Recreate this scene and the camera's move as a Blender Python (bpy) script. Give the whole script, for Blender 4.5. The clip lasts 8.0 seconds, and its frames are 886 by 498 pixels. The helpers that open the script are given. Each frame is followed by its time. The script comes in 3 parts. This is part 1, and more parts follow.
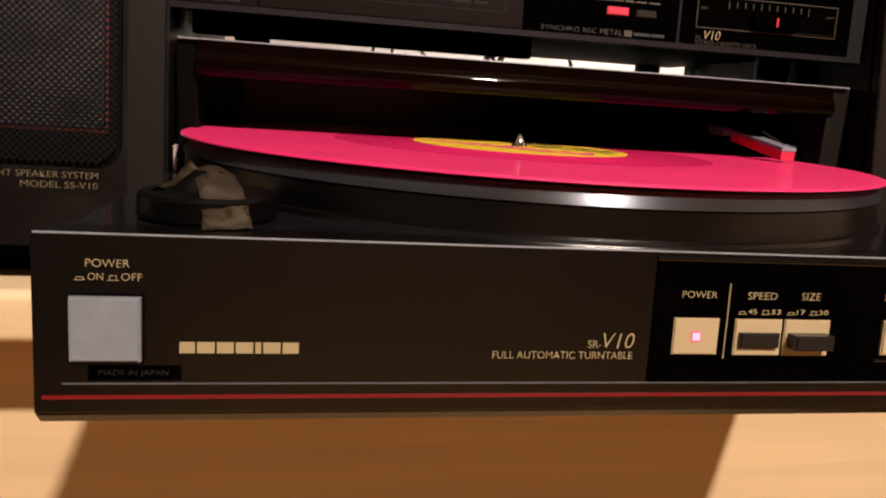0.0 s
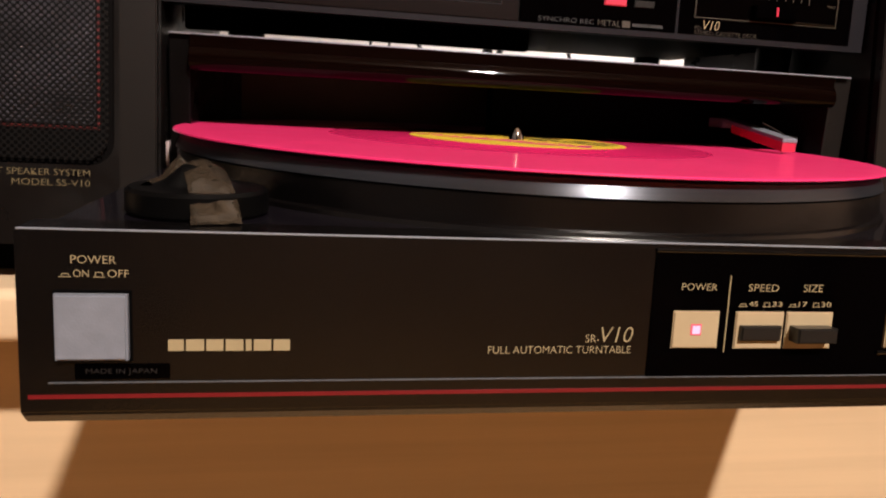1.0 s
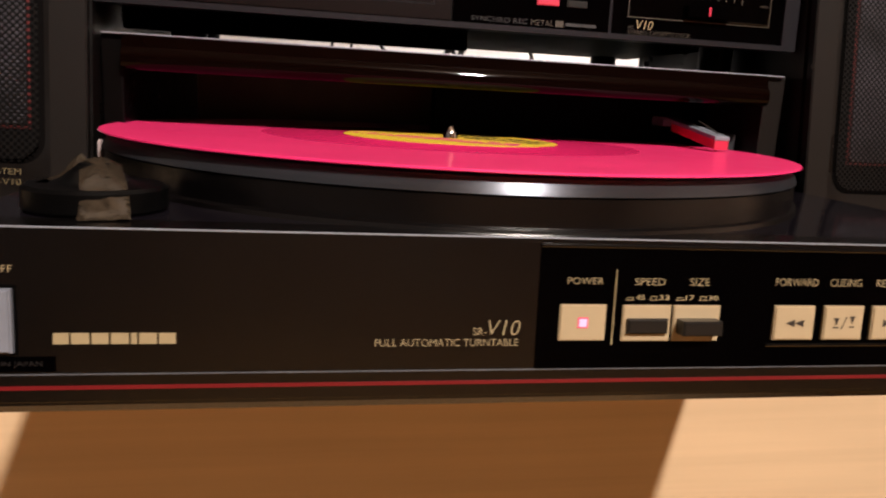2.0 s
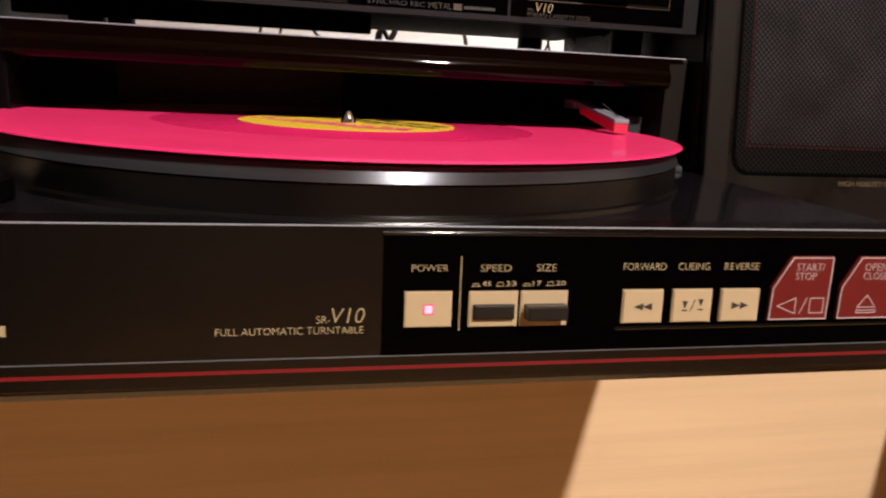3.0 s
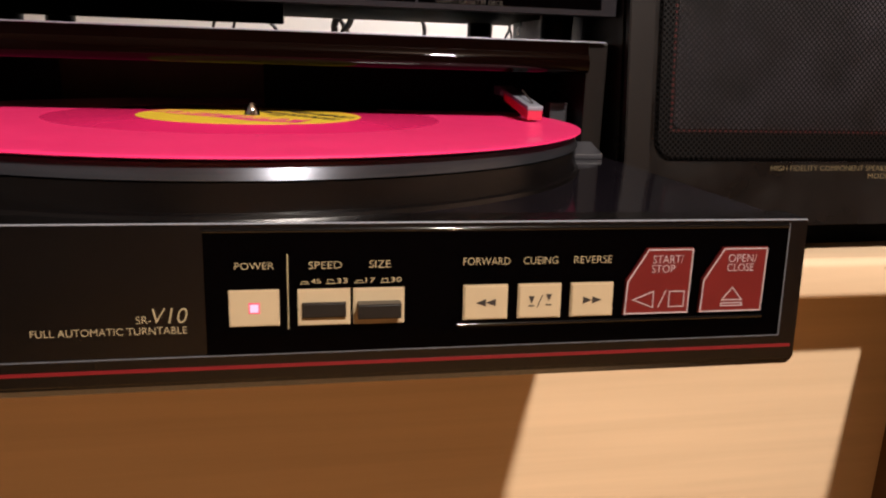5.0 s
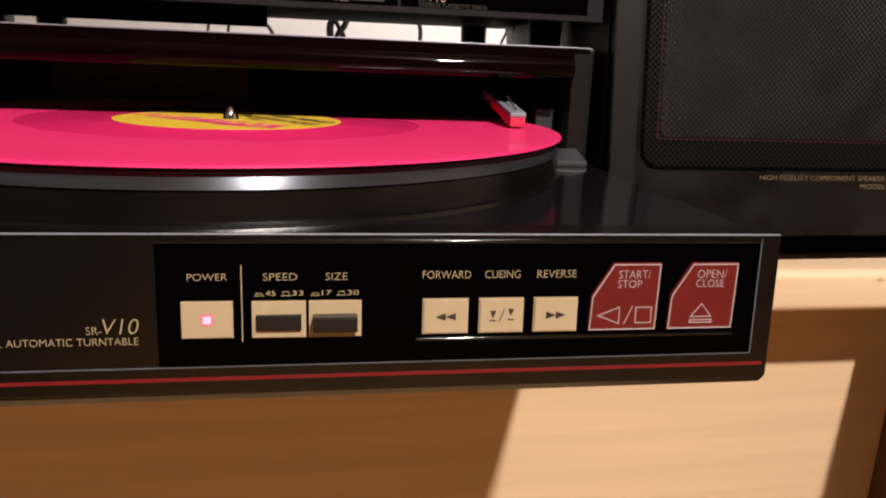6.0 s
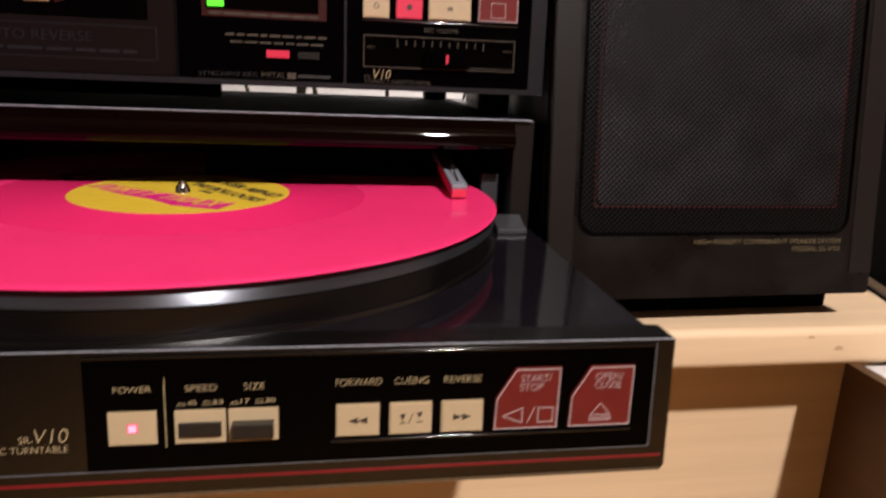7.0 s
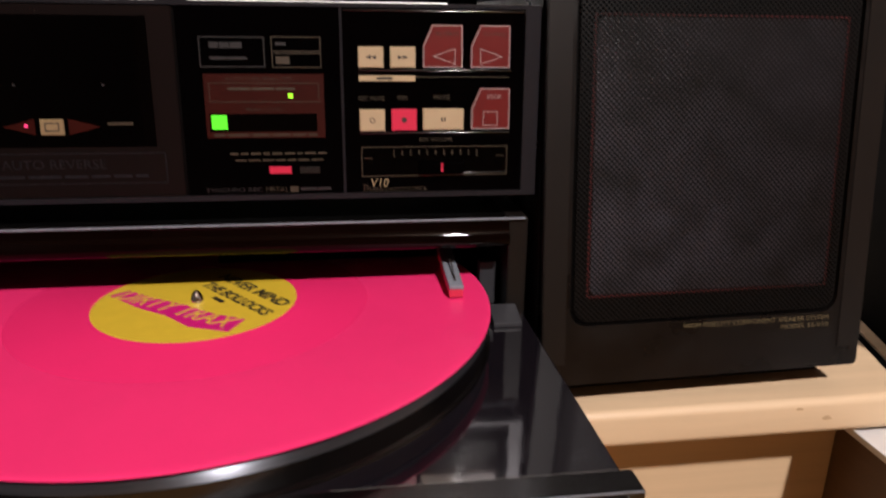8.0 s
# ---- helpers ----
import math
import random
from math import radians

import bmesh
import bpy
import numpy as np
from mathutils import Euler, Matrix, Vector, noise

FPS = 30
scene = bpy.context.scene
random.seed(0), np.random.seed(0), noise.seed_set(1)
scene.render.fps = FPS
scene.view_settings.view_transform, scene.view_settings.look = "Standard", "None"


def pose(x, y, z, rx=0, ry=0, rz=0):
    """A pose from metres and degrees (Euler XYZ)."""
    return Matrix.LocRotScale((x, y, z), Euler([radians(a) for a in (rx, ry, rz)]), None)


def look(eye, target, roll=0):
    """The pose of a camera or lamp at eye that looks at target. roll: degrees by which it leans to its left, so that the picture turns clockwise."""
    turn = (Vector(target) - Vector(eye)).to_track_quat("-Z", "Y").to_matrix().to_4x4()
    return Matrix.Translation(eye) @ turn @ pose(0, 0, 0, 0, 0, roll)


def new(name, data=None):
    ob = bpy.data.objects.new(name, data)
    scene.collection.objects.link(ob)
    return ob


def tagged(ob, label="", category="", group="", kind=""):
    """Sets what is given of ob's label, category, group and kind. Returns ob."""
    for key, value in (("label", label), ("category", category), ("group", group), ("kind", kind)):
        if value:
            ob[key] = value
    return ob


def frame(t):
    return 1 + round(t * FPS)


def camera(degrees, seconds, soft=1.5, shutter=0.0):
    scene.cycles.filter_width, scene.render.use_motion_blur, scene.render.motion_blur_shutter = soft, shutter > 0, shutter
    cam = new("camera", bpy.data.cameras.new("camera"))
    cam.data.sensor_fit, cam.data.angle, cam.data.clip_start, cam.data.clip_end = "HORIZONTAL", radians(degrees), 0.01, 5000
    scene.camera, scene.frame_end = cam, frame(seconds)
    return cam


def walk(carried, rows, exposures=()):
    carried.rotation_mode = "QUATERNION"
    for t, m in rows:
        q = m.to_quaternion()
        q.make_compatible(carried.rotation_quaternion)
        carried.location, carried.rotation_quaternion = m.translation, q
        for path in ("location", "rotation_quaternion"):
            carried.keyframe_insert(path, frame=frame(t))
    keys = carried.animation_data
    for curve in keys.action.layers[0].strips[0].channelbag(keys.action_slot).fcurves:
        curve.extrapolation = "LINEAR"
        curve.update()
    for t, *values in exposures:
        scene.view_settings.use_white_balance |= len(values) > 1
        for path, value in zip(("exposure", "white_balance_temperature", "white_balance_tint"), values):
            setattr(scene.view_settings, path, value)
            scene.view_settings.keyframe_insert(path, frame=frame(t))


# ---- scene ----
cam = camera(63.22, 8.0, 2.05, 0.4)
# seconds, eye x y z in metres, yaw, pitch, roll in degrees
PATH = [
    (0.0, 0.0663, -0.1776, 0.0355, -9.31, -11.55, -3.69),
    (0.5, 0.0679, -0.1758, 0.0311, -9.37, -11.49, -3.44),
    (1.0, 0.0691, -0.1745, 0.0339, -9.25, -11.76, -3.17),
    (1.5, 0.0760, -0.1769, 0.0356, -9.33, -11.82, -3.32),
    (1.7, 0.0845, -0.1800, 0.0346, -9.35, -11.74, -3.24),
    (2.8, 0.1251, -0.1885, 0.0385, -11.06, -12.68, -2.87),
    (3.0, 0.1324, -0.1901, 0.0393, -11.51, -13.26, -2.91),
    (3.5, 0.1426, -0.1890, 0.0411, -11.84, -13.73, -2.85),
    (4.0, 0.1584, -0.1913, 0.0412, -11.11, -14.24, -2.37),
    (4.5, 0.1743, -0.1912, 0.0410, -10.46, -14.40, -2.03),
    (5.0, 0.1865, -0.1940, 0.0427, -9.88, -14.39, -1.73),
    (5.2, 0.1920, -0.1937, 0.0425, -9.62, -14.37, -1.69),
    (6.3, 0.2025, -0.1909, 0.0465, -8.85, -14.46, -2.30),
    (6.5, 0.2045, -0.1920, 0.0478, -8.95, -14.38, -2.39),
    (7.0, 0.2233, -0.2014, 0.0829, -9.32, -14.59, -2.42),
    (7.5, 0.2417, -0.2112, 0.1178, -9.26, -16.26, -2.02),
    (8.0, 0.2342, -0.2022, 0.1571, -7.87, -17.84, -0.72),
]
walk(cam, [(t, pose(x, y, z, 90 + pitch, roll, yaw)) for t, x, y, z, yaw, pitch, roll in PATH], [(0.0, 0.04, 6550, 14), (0.5, 0.04, 6150, 14), (1.5, 0.06, 6050, 14), (3.0, 0.02, 6050, 14), (6.5, 0.0, 5850, 14), (7.0, -0.2, 5750, 14), (7.5, -0.36, 5750, 15), (8.0, -0.45, 5750, 15)])

# ---------------------------------------------------------------- light
world = bpy.data.worlds.new("world")
world.use_nodes = True
world.node_tree.nodes["Background"].inputs[0].default_value = (0.02, 0.016, 0.012, 1)
world.node_tree.nodes["Background"].inputs[1].default_value = 0.3
scene.world = world

LAMP = (0.64, -1.47, 1.63)


def area_lamp(name, at, target, size, watts, colour):
    data = bpy.data.lights.new(name, "AREA")
    data.shape, data.size, data.energy, data.color = "DISK", size, watts, colour
    ob = new(name, data)
    ob.matrix_world = look(at, target)
    return ob


area_lamp("ceiling_lamp_light", LAMP, (0.25, 0.1, 0.0), 0.09, 108.0, (1.0, 0.86, 0.71))
# Added light with no visible fitting, to brighten the wall behind the stack.
area_lamp("unseen_rear_light", (0.42, 0.40, 0.42), (0.2, 0.55, 0.05), 0.12, 4.5, (1.0, 0.93, 0.86))
scene.view_settings.exposure = 0.0


# ---------------------------------------------------------------- materials
def material(name, colour, rough=0.5, metal=0.0, grain=0.0, scale=(60, 60, 60), bump=0.0, fine=900, coat=0.0, second=None, spread=0.5,
             rough_var=0.0, spec=0.5):
    """A node material: base colour varied at two scales, roughness smudges and fine relief, in metres."""
    m = bpy.data.materials.new(name)
    m.use_nodes = True
    nt = m.node_tree
    b = nt.nodes["Principled BSDF"]
    b.inputs["Base Color"].default_value = (*colour, 1)
    b.inputs["Roughness"].default_value = rough
    b.inputs["Metallic"].default_value = metal
    b.inputs["Coat Weight"].default_value = coat
    b.inputs["Specular IOR Level"].default_value = spec
    tc = nt.nodes.new("ShaderNodeTexCoord")
    mp = nt.nodes.new("ShaderNodeMapping")
    mp.inputs["Scale"].default_value = scale
    nt.links.new(tc.outputs["Object"], mp.inputs[0])
    n1 = nt.nodes.new("ShaderNodeTexNoise")
    n1.inputs["Scale"].default_value = 1.0
    n1.inputs["Detail"].default_value = 5
    nt.links.new(mp.outputs[0], n1.inputs["Vector"])
    if grain or second:
        mix = nt.nodes.new("ShaderNodeMix")
        mix.data_type = "RGBA"
        other = second or tuple(c * (1 - grain) for c in colour)
        mix.inputs[6].default_value, mix.inputs[7].default_value = (*colour, 1), (*other, 1)
        ramp = nt.nodes.new("ShaderNodeMapRange")
        ramp.inputs[1].default_value, ramp.inputs[2].default_value = 0.5 - spread / 2, 0.5 + spread / 2
        nt.links.new(n1.outputs["Fac"], ramp.inputs[0])
        nt.links.new(ramp.outputs[0], mix.inputs[0])
        nt.links.new(mix.outputs[2], b.inputs["Base Color"])
    if rough_var:
        n3 = nt.nodes.new("ShaderNodeTexNoise")
        n3.inputs["Scale"].default_value = 45
        n3.inputs["Detail"].default_value = 4
        nt.links.new(tc.outputs["Object"], n3.inputs["Vector"])
        r3 = nt.nodes.new("ShaderNodeMapRange")
        r3.inputs[1].default_value, r3.inputs[2].default_value = 0.3, 0.7
        r3.inputs[3].default_value, r3.inputs[4].default_value = max(rough - rough_var, 0.02), rough + rough_var
        nt.links.new(n3.outputs["Fac"], r3.inputs[0])
        nt.links.new(r3.outputs[0], b.inputs["Roughness"])
    if bump:
        n2 = nt.nodes.new("ShaderNodeTexNoise")
        n2.inputs["Scale"].default_value = fine
        n2.inputs["Detail"].default_value = 3
        nt.links.new(tc.outputs["Object"], n2.inputs["Vector"])
        bp = nt.nodes.new("ShaderNodeBump")
        bp.inputs["Strength"].default_value = bump
        bp.inputs["Distance"].default_value = 0.0004
        nt.links.new(n2.outputs["Fac"], bp.inputs["Height"])
        nt.links.new(bp.outputs[0], b.inputs["Normal"])
    return m


def glow(name, colour, strength):
    m = bpy.data.materials.new(name)
    m.use_nodes = True
    b = m.node_tree.nodes["Principled BSDF"]
    b.inputs["Base Color"].default_value = (*(c * 0.12 for c in colour), 1)
    b.inputs["Emission Color"].default_value = (*colour, 1)
    b.inputs["Emission Strength"].default_value = strength
    return m


def perforated(name, colour, pitch, radius):
    """Black sheet metal pierced by round holes on a diagonal grid, in metres; radius is a share of the pitch."""
    m = material(name, colour, rough=0.42, spec=0.25, bump=0.1)
    nt = m.node_tree
    b, out = nt.nodes["Principled BSDF"], nt.nodes["Material Output"]
    tc = nt.nodes.new("ShaderNodeTexCoord")
    sep = nt.nodes.new("ShaderNodeSeparateXYZ")
    nt.links.new(tc.outputs["Object"], sep.inputs[0])

    def op(kind, a, c):
        n = nt.nodes.new("ShaderNodeMath")
        n.operation = kind
        if kind == "WRAP":
            n.inputs[1].default_value, n.inputs[2].default_value = 0.5, -0.5
        for socket, v in zip(n.inputs, (a, c)):
            if v is None:
                continue
            if isinstance(v, float):
                socket.default_value = v
            else:
                nt.links.new(v, socket)
        return n.outputs[0]

    near = []
    for shift in (0.0, 0.5):
        axes = [op("WRAP", op("ADD", op("DIVIDE", sep.outputs[k], pitch), shift), None) for k in ("X", "Z")]
        near.append(op("ADD", op("MULTIPLY", axes[0], axes[0]), op("MULTIPLY", axes[1], axes[1])))
    hole = op("LESS_THAN", op("MINIMUM", near[0], near[1]), radius * radius)
    clear = nt.nodes.new("ShaderNodeBsdfTransparent")
    mix = nt.nodes.new("ShaderNodeMixShader")
    nt.links.new(hole, mix.inputs[0])
    nt.links.new(b.outputs[0], mix.inputs[1])
    nt.links.new(clear.outputs[0], mix.inputs[2])
    nt.links.new(mix.outputs[0], out.inputs[0])
    return m


BEECH = material("beech_wood", (0.60, 0.435, 0.265), 0.42, grain=0.15, scale=(4, 50, 110), bump=0.08, fine=500, rough_var=0.08)
BEECH_TOP = material("beech_top", (0.62, 0.455, 0.285), 0.55, grain=0.16, scale=(6, 90, 90), bump=0.06, fine=500, rough_var=0.06)
BROWN_WOOD = material("brown_wood", (0.11, 0.056, 0.022), 0.5, grain=0.3, scale=(40, 5, 90), bump=0.1, fine=400)
KNOT = material("wood_knot", (0.47, 0.32, 0.18), 0.5, grain=0.3, scale=(300, 300, 300))
SATIN = material("satin_black_plastic", (0.0017, 0.0014, 0.0014), 0.32, spec=0.13, grain=0.2, scale=(30, 30, 30), bump=0.12, fine=2600, rough_var=0.06)
FASCIA = material("satin_black_fascia", (0.0016, 0.0012, 0.0012), 0.21, spec=0.66, grain=0.06, scale=(30, 30, 30), bump=0.12, fine=2600, rough_var=0.02)
TRAY = material("charcoal_plastic", (0.0066, 0.0053, 0.0074), 0.085, spec=1.0, grain=0.2, scale=(40, 40, 40), bump=0.35, fine=28, rough_var=0.03)
GLOSS = material("gloss_black_panel", (0.0004, 0.0003, 0.0004), 0.07, spec=0.05, rough_var=0.02)
MID_GREY = material("mid_grey_plastic", (0.027, 0.027, 0.031), 0.4, grain=0.15, scale=(150, 150, 150), bump=0.08)
RIM = material("gloss_rim", (0.002, 0.002, 0.002), 0.07)
BLACK = material("matt_black", (0.0010, 0.0009, 0.0009), 0.7, spec=0.03, bump=0.1)
RUBBER = material("black_rubber", (0.0014, 0.0013, 0.0013), 0.35, spec=0.1, grain=0.3, bump=0.2, fine=1500)
SILVER = material("silver_trim", (0.27, 0.29, 0.34), 0.35, 0.3, grain=0.2, scale=(80, 80, 80))
TRIM_DIM = material("dull_silver_line", (0.12, 0.125, 0.14), 0.4, 0.3, grain=0.3, scale=(80, 80, 80))
STEEL = material("brushed_steel", (0.14, 0.15, 0.175), 0.38, 0.9, grain=0.25, scale=(12, 12, 900))


def brushed_round(m, amount):
    """Turned metal: the shine spreads across the turning lines."""
    nt = m.node_tree
    b = nt.nodes["Principled BSDF"]
    tan = nt.nodes.new("ShaderNodeTangent")
    tan.direction_type, tan.axis = "RADIAL", "Z"
    b.inputs["Anisotropic"].default_value, b.inputs["Anisotropic Rotation"].default_value = amount, 0.25
    nt.links.new(tan.outputs[0], b.inputs["Tangent"])


brushed_round(STEEL, 0.95)
CHROME = material("chrome", (0.8, 0.8, 0.8), 0.08, 1.0)
GREY_KEY = material("grey_key", (0.170, 0.182, 0.215), 0.42, grain=0.18, scale=(220, 220, 220), bump=0.15, fine=1800, rough_var=0.08)
CREAM = material("cream_key", (0.37, 0.285, 0.170), 0.4, grain=0.08, scale=(150, 150, 150), bump=0.04)
RED_KEY = material("maroon_key", (0.105, 0.0085, 0.0075), 0.32, grain=0.15, scale=(120, 120, 120), bump=0.04)
PINK_KEY = material("coral_key", (0.50, 0.018, 0.055), 0.4, grain=0.08)
PALE_LINE = material("pale_print", (0.31, 0.25, 0.25), 0.5)
GOLD = material("gold_print", (0.30, 0.235, 0.13), 0.45, grain=0.1, scale=(200, 200, 200))
DIM_GOLD = material("dim_gold_print", (0.029, 0.0205, 0.010), 0.5)
SPEAKER_GOLD = material("speaker_gold_print", (0.125, 0.097, 0.046), 0.5)
DIM_GREY = material("dim_grey_print", (0.0075, 0.0064, 0.0066), 0.5)
RED_LINE = material("red_stripe", (0.125, 0.004, 0.006), 0.4)
DULL_RED = material("dull_red_line", (0.075, 0.003, 0.003), 0.5)
DARK_PRINT = material("dark_print", (0.02, 0.015, 0.012), 0.5)
SWITCH = material("dark_switch", (0.010, 0.009, 0.008), 0.3, grain=0.2)
VINYL = material("pink_vinyl", (0.79, 0.027, 0.155), 0.40, grain=0.06, scale=(25, 25, 25), coat=0.25, rough_var=0.05)
VINYL.node_tree.nodes["Principled BSDF"].inputs["Sheen Weight"].default_value = 0.14
VINYL.node_tree.nodes["Principled BSDF"].inputs["Sheen Roughness"].default_value = 0.2
VINYL.node_tree.nodes["Principled BSDF"].inputs["Sheen Tint"].default_value = (1.0, 0.45, 0.6, 1)
VINYL_DEAD = material("pink_vinyl_smooth", (0.77, 0.024, 0.145), 0.16, grain=0.05, scale=(25, 25, 25))
YELLOW = material("yellow_label", (0.60, 0.42, 0.022), 0.5, grain=0.1, scale=(120, 120, 120))
MAGENTA = material("magenta_print", (0.50, 0.006, 0.15), 0.5)
TAPE = material("brown_grey_tape", (0.070, 0.050, 0.032), 0.2, grain=0.5, scale=(220, 220, 220), bump=0.5, fine=600, rough_var=0.12)
LIT_INNER_BROWN = material("dimly_lit_brown", (0.20, 0.095, 0.035), 0.45, grain=0.2, scale=(40, 40, 40))
SMOKED = material("smoked_flap", (0.0020, 0.0006, 0.0004), 0.035, spec=0.12, rough_var=0.012)
DECK_GREY = material("warm_grey_metal", (0.0125, 0.0082, 0.0078), 0.26, 0.6, grain=0.15, scale=(10, 60, 300), bump=0.05, fine=1400)
FRAME_GREY = material("grey_frame", (0.022, 0.021, 0.025), 0.28, 0.5, grain=0.15, scale=(60, 60, 60))
SPEAKER = material("speaker_grey_black", (0.0038, 0.0028, 0.0024), 0.32, spec=0.32, grain=0.25, scale=(25, 25, 25), bump=0.2, fine=1600, rough_var=0.08)
BEZEL = material("speaker_bezel", (0.0070, 0.0053, 0.0044), 0.38, spec=0.30, grain=0.15, scale=(40, 40, 40), bump=0.1, fine=1800)
GRILLE = perforated("pierced_grille", (0.0012, 0.0009, 0.0008), 0.0029, 0.28)
BAFFLE = material("black_baffle", (0.0016, 0.0011, 0.0010), 0.6, spec=0.05, bump=0.2)
GRILLE_INNER = material("grey_speaker_cloth", (0.050, 0.045, 0.056), 0.34, spec=0.6, second=(0.008, 0.007, 0.0075), scale=(45, 45, 45), spread=0.42, bump=1.0, fine=560)
WALL = material("white_wall", (0.78, 0.75, 0.70), 0.8, grain=0.05, scale=(3, 3, 3), bump=0.2, fine=250)
DIMMING_WALL = material("dimming_wall", (0.03, 0.022, 0.018), 0.8, grain=0.1, scale=(3, 3, 3), bump=0.2, fine=250)
PAINT = material("warm_grey_wall", (0.36, 0.265, 0.20), 0.8, grain=0.1, scale=(3, 3, 3), bump=0.2, fine=250)
FLOOR = material("wood_floor", (0.54, 0.29, 0.085), 0.6, grain=0.3, scale=(3, 30, 30))
WHITE_TOP = material("white_laminate", (0.62, 0.61, 0.60), 0.4, grain=0.08, scale=(12, 12, 12))
CABLE = material("black_cable", (0.012, 0.012, 0.012), 0.45)
GLASS = material("dark_window", (0.0006, 0.0004, 0.0004), 0.06, spec=0.07)
DEEP_MAROON = material("deep_maroon", (0.024, 0.0024, 0.0010), 0.35, spec=0.3, grain=0.2, scale=(90, 90, 90))
DIM_CREAM = material("dim_cream", (0.22, 0.16, 0.08), 0.4, grain=0.2, scale=(300, 300, 300))
RED_LED = glow("red_led", (1.0, 0.10, 0.15), 1.0)
RED_LED_CORE = glow("red_led_core", (1.0, 0.42, 0.52), 1.5)
RED_LAMP = glow("red_lamp", (1.0, 0.05, 0.17), 2.2)
GREEN_LED = glow("green_led", (0.14, 0.95, 0.01), 1.5)
YELLOW_GREEN_LED = glow("yellow_green_led", (0.42, 1.0, 0.01), 2.0)


# ---------------------------------------------------------------- builders
def thing(name, at, label, category, group="", kind=""):
    ob = new(name)
    ob.location = at
    ob.empty_display_size = 0.02
    return tagged(ob, label, category, group, kind)


def part(name, bm, mat, parent=None, label="", smooth=False):
    bmesh.ops.recalc_face_normals(bm, faces=bm.faces)
    me = bpy.data.meshes.new(name)
    bm.to_mesh(me)
    bm.free()
    for p in me.polygons:
        p.use_smooth = smooth
    if smooth:
        me.set_sharp_from_angle(angle=radians(35))
    me.materials.append(mat)
    ob = new(name, me)
    if parent is not None:
        ob.parent = parent
        if parent.type == "EMPTY":
            ob.matrix_parent_inverse = Matrix.Translation(-Vector(parent.location))
    return tagged(ob, label)


def box(x0, x1, y0, y1, z0, z1, bevel=0.0, seg=2, bm=None):
    own = bmesh.new()
    bmesh.ops.create_cube(own, size=1.0)
    for v in own.verts:
        v.co = ((x0 + x1) / 2 + v.co.x * (x1 - x0), (y0 + y1) / 2 + v.co.y * (y1 - y0), (z0 + z1) / 2 + v.co.z * (z1 - z0))
    if bevel:
        bmesh.ops.bevel(own, geom=own.edges[:], offset=bevel, segments=seg, affect="EDGES", profile=0.6)
    return join(bm, own)


def join(bm, own):
    if bm is None:
        return own
    me = bpy.data.meshes.new("scratch")
    own.to_mesh(me)
    own.free()
    bm.from_mesh(me)
    bpy.data.meshes.remove(me)
    return bm


def prism(points, h0, h1, bevel=0.0, bm=None):
    """A polygon in the local x-y plane, from height h0 to h1."""
    own = bmesh.new()
    low = [own.verts.new((x, y, h0)) for x, y in points]
    high = [own.verts.new((x, y, h1)) for x, y in points]
    n = len(points)
    own.faces.new(low[::-1])
    top = own.faces.new(high)
    for i in range(n):
        own.faces.new((low[i], low[(i + 1) % n], high[(i + 1) % n], high[i]))
    if bevel:
        bmesh.ops.bevel(own, geom=list(top.edges), offset=bevel, segments=2, affect="EDGES")
    return join(bm, own)


def lathe(profile, centre, steps=96, bm=None):
    """Rings of (radius, z) turned about a vertical axis through centre."""
    own = bmesh.new()
    rings = []
    for r, z in profile:
        if r < 1e-6:
            rings.append([own.verts.new((centre[0], centre[1], z))])
        else:
            rings.append([own.verts.new((centre[0] + r * math.cos(2 * math.pi * i / steps), centre[1] + r * math.sin(2 * math.pi * i / steps), z))
                          for i in range(steps)])
    for a, b in zip(rings, rings[1:]):
        for i in range(steps):
            j = (i + 1) % steps
            q = [a[i % len(a)], a[j % len(a)], b[j % len(b)], b[i % len(b)]]
            q = list(dict.fromkeys(q))
            if len(q) > 2:
                own.faces.new(q)
    return join(bm, own)


def rounded(x0, x1, y0, y1, r, n=6):
    pts = []
    for cx, cy, a in ((x1 - r, y1 - r, 0), (x0 + r, y1 - r, 90), (x0 + r, y0 + r, 180), (x1 - r, y0 + r, 270)):
        for i in range(n + 1):
            t = radians(a + 90 * i / n)
            pts.append((cx + r * math.cos(t), cy + r * math.sin(t)))
    return pts


def ring(outer, inner, h0, h1, bm=None):
    """A frame between two loops of the same count, from height h0 to h1."""
    own = bmesh.new()
    n = len(outer)
    v = [[own.verts.new((x, y, h)) for x, y in loop] for loop, h in ((outer, h0), (outer, h1), (inner, h1), (inner, h0))]
    for a in range(4):
        b = (a + 1) % 4
        for i in range(n):
            j = (i + 1) % n
            own.faces.new((v[a][i], v[a][j], v[b][j], v[b][i]))
    return join(bm, own)


def rect(x0, x1, y0, y1):
    return [(x0, y0), (x1, y0), (x1, y1), (x0, y1)]


def inset(loop, d):
    """A convex loop moved inwards by d."""
    out, n = [], len(loop)
    for i in range(n):
        p, a, b = Vector(loop[i]), Vector(loop[i - 1]), Vector(loop[(i + 1) % n])
        u, w = (p - a).normalized(), (b - p).normalized()
        n1, n2 = Vector((-u.y, u.x)), Vector((-w.y, w.x))
        m = (n1 + n2).normalized()
        out.append(tuple(p + m * (d / max(m.dot(n1), 0.2))))
    return out


def ccw(loop):
    area = sum(a[0] * b[1] - b[0] * a[1] for a, b in zip(loop, loop[1:] + loop[:1]))
    return loop if area > 0 else loop[::-1]


class Face:
    """A leaning front: local x to the right, y up its slope, z out of it towards the room."""

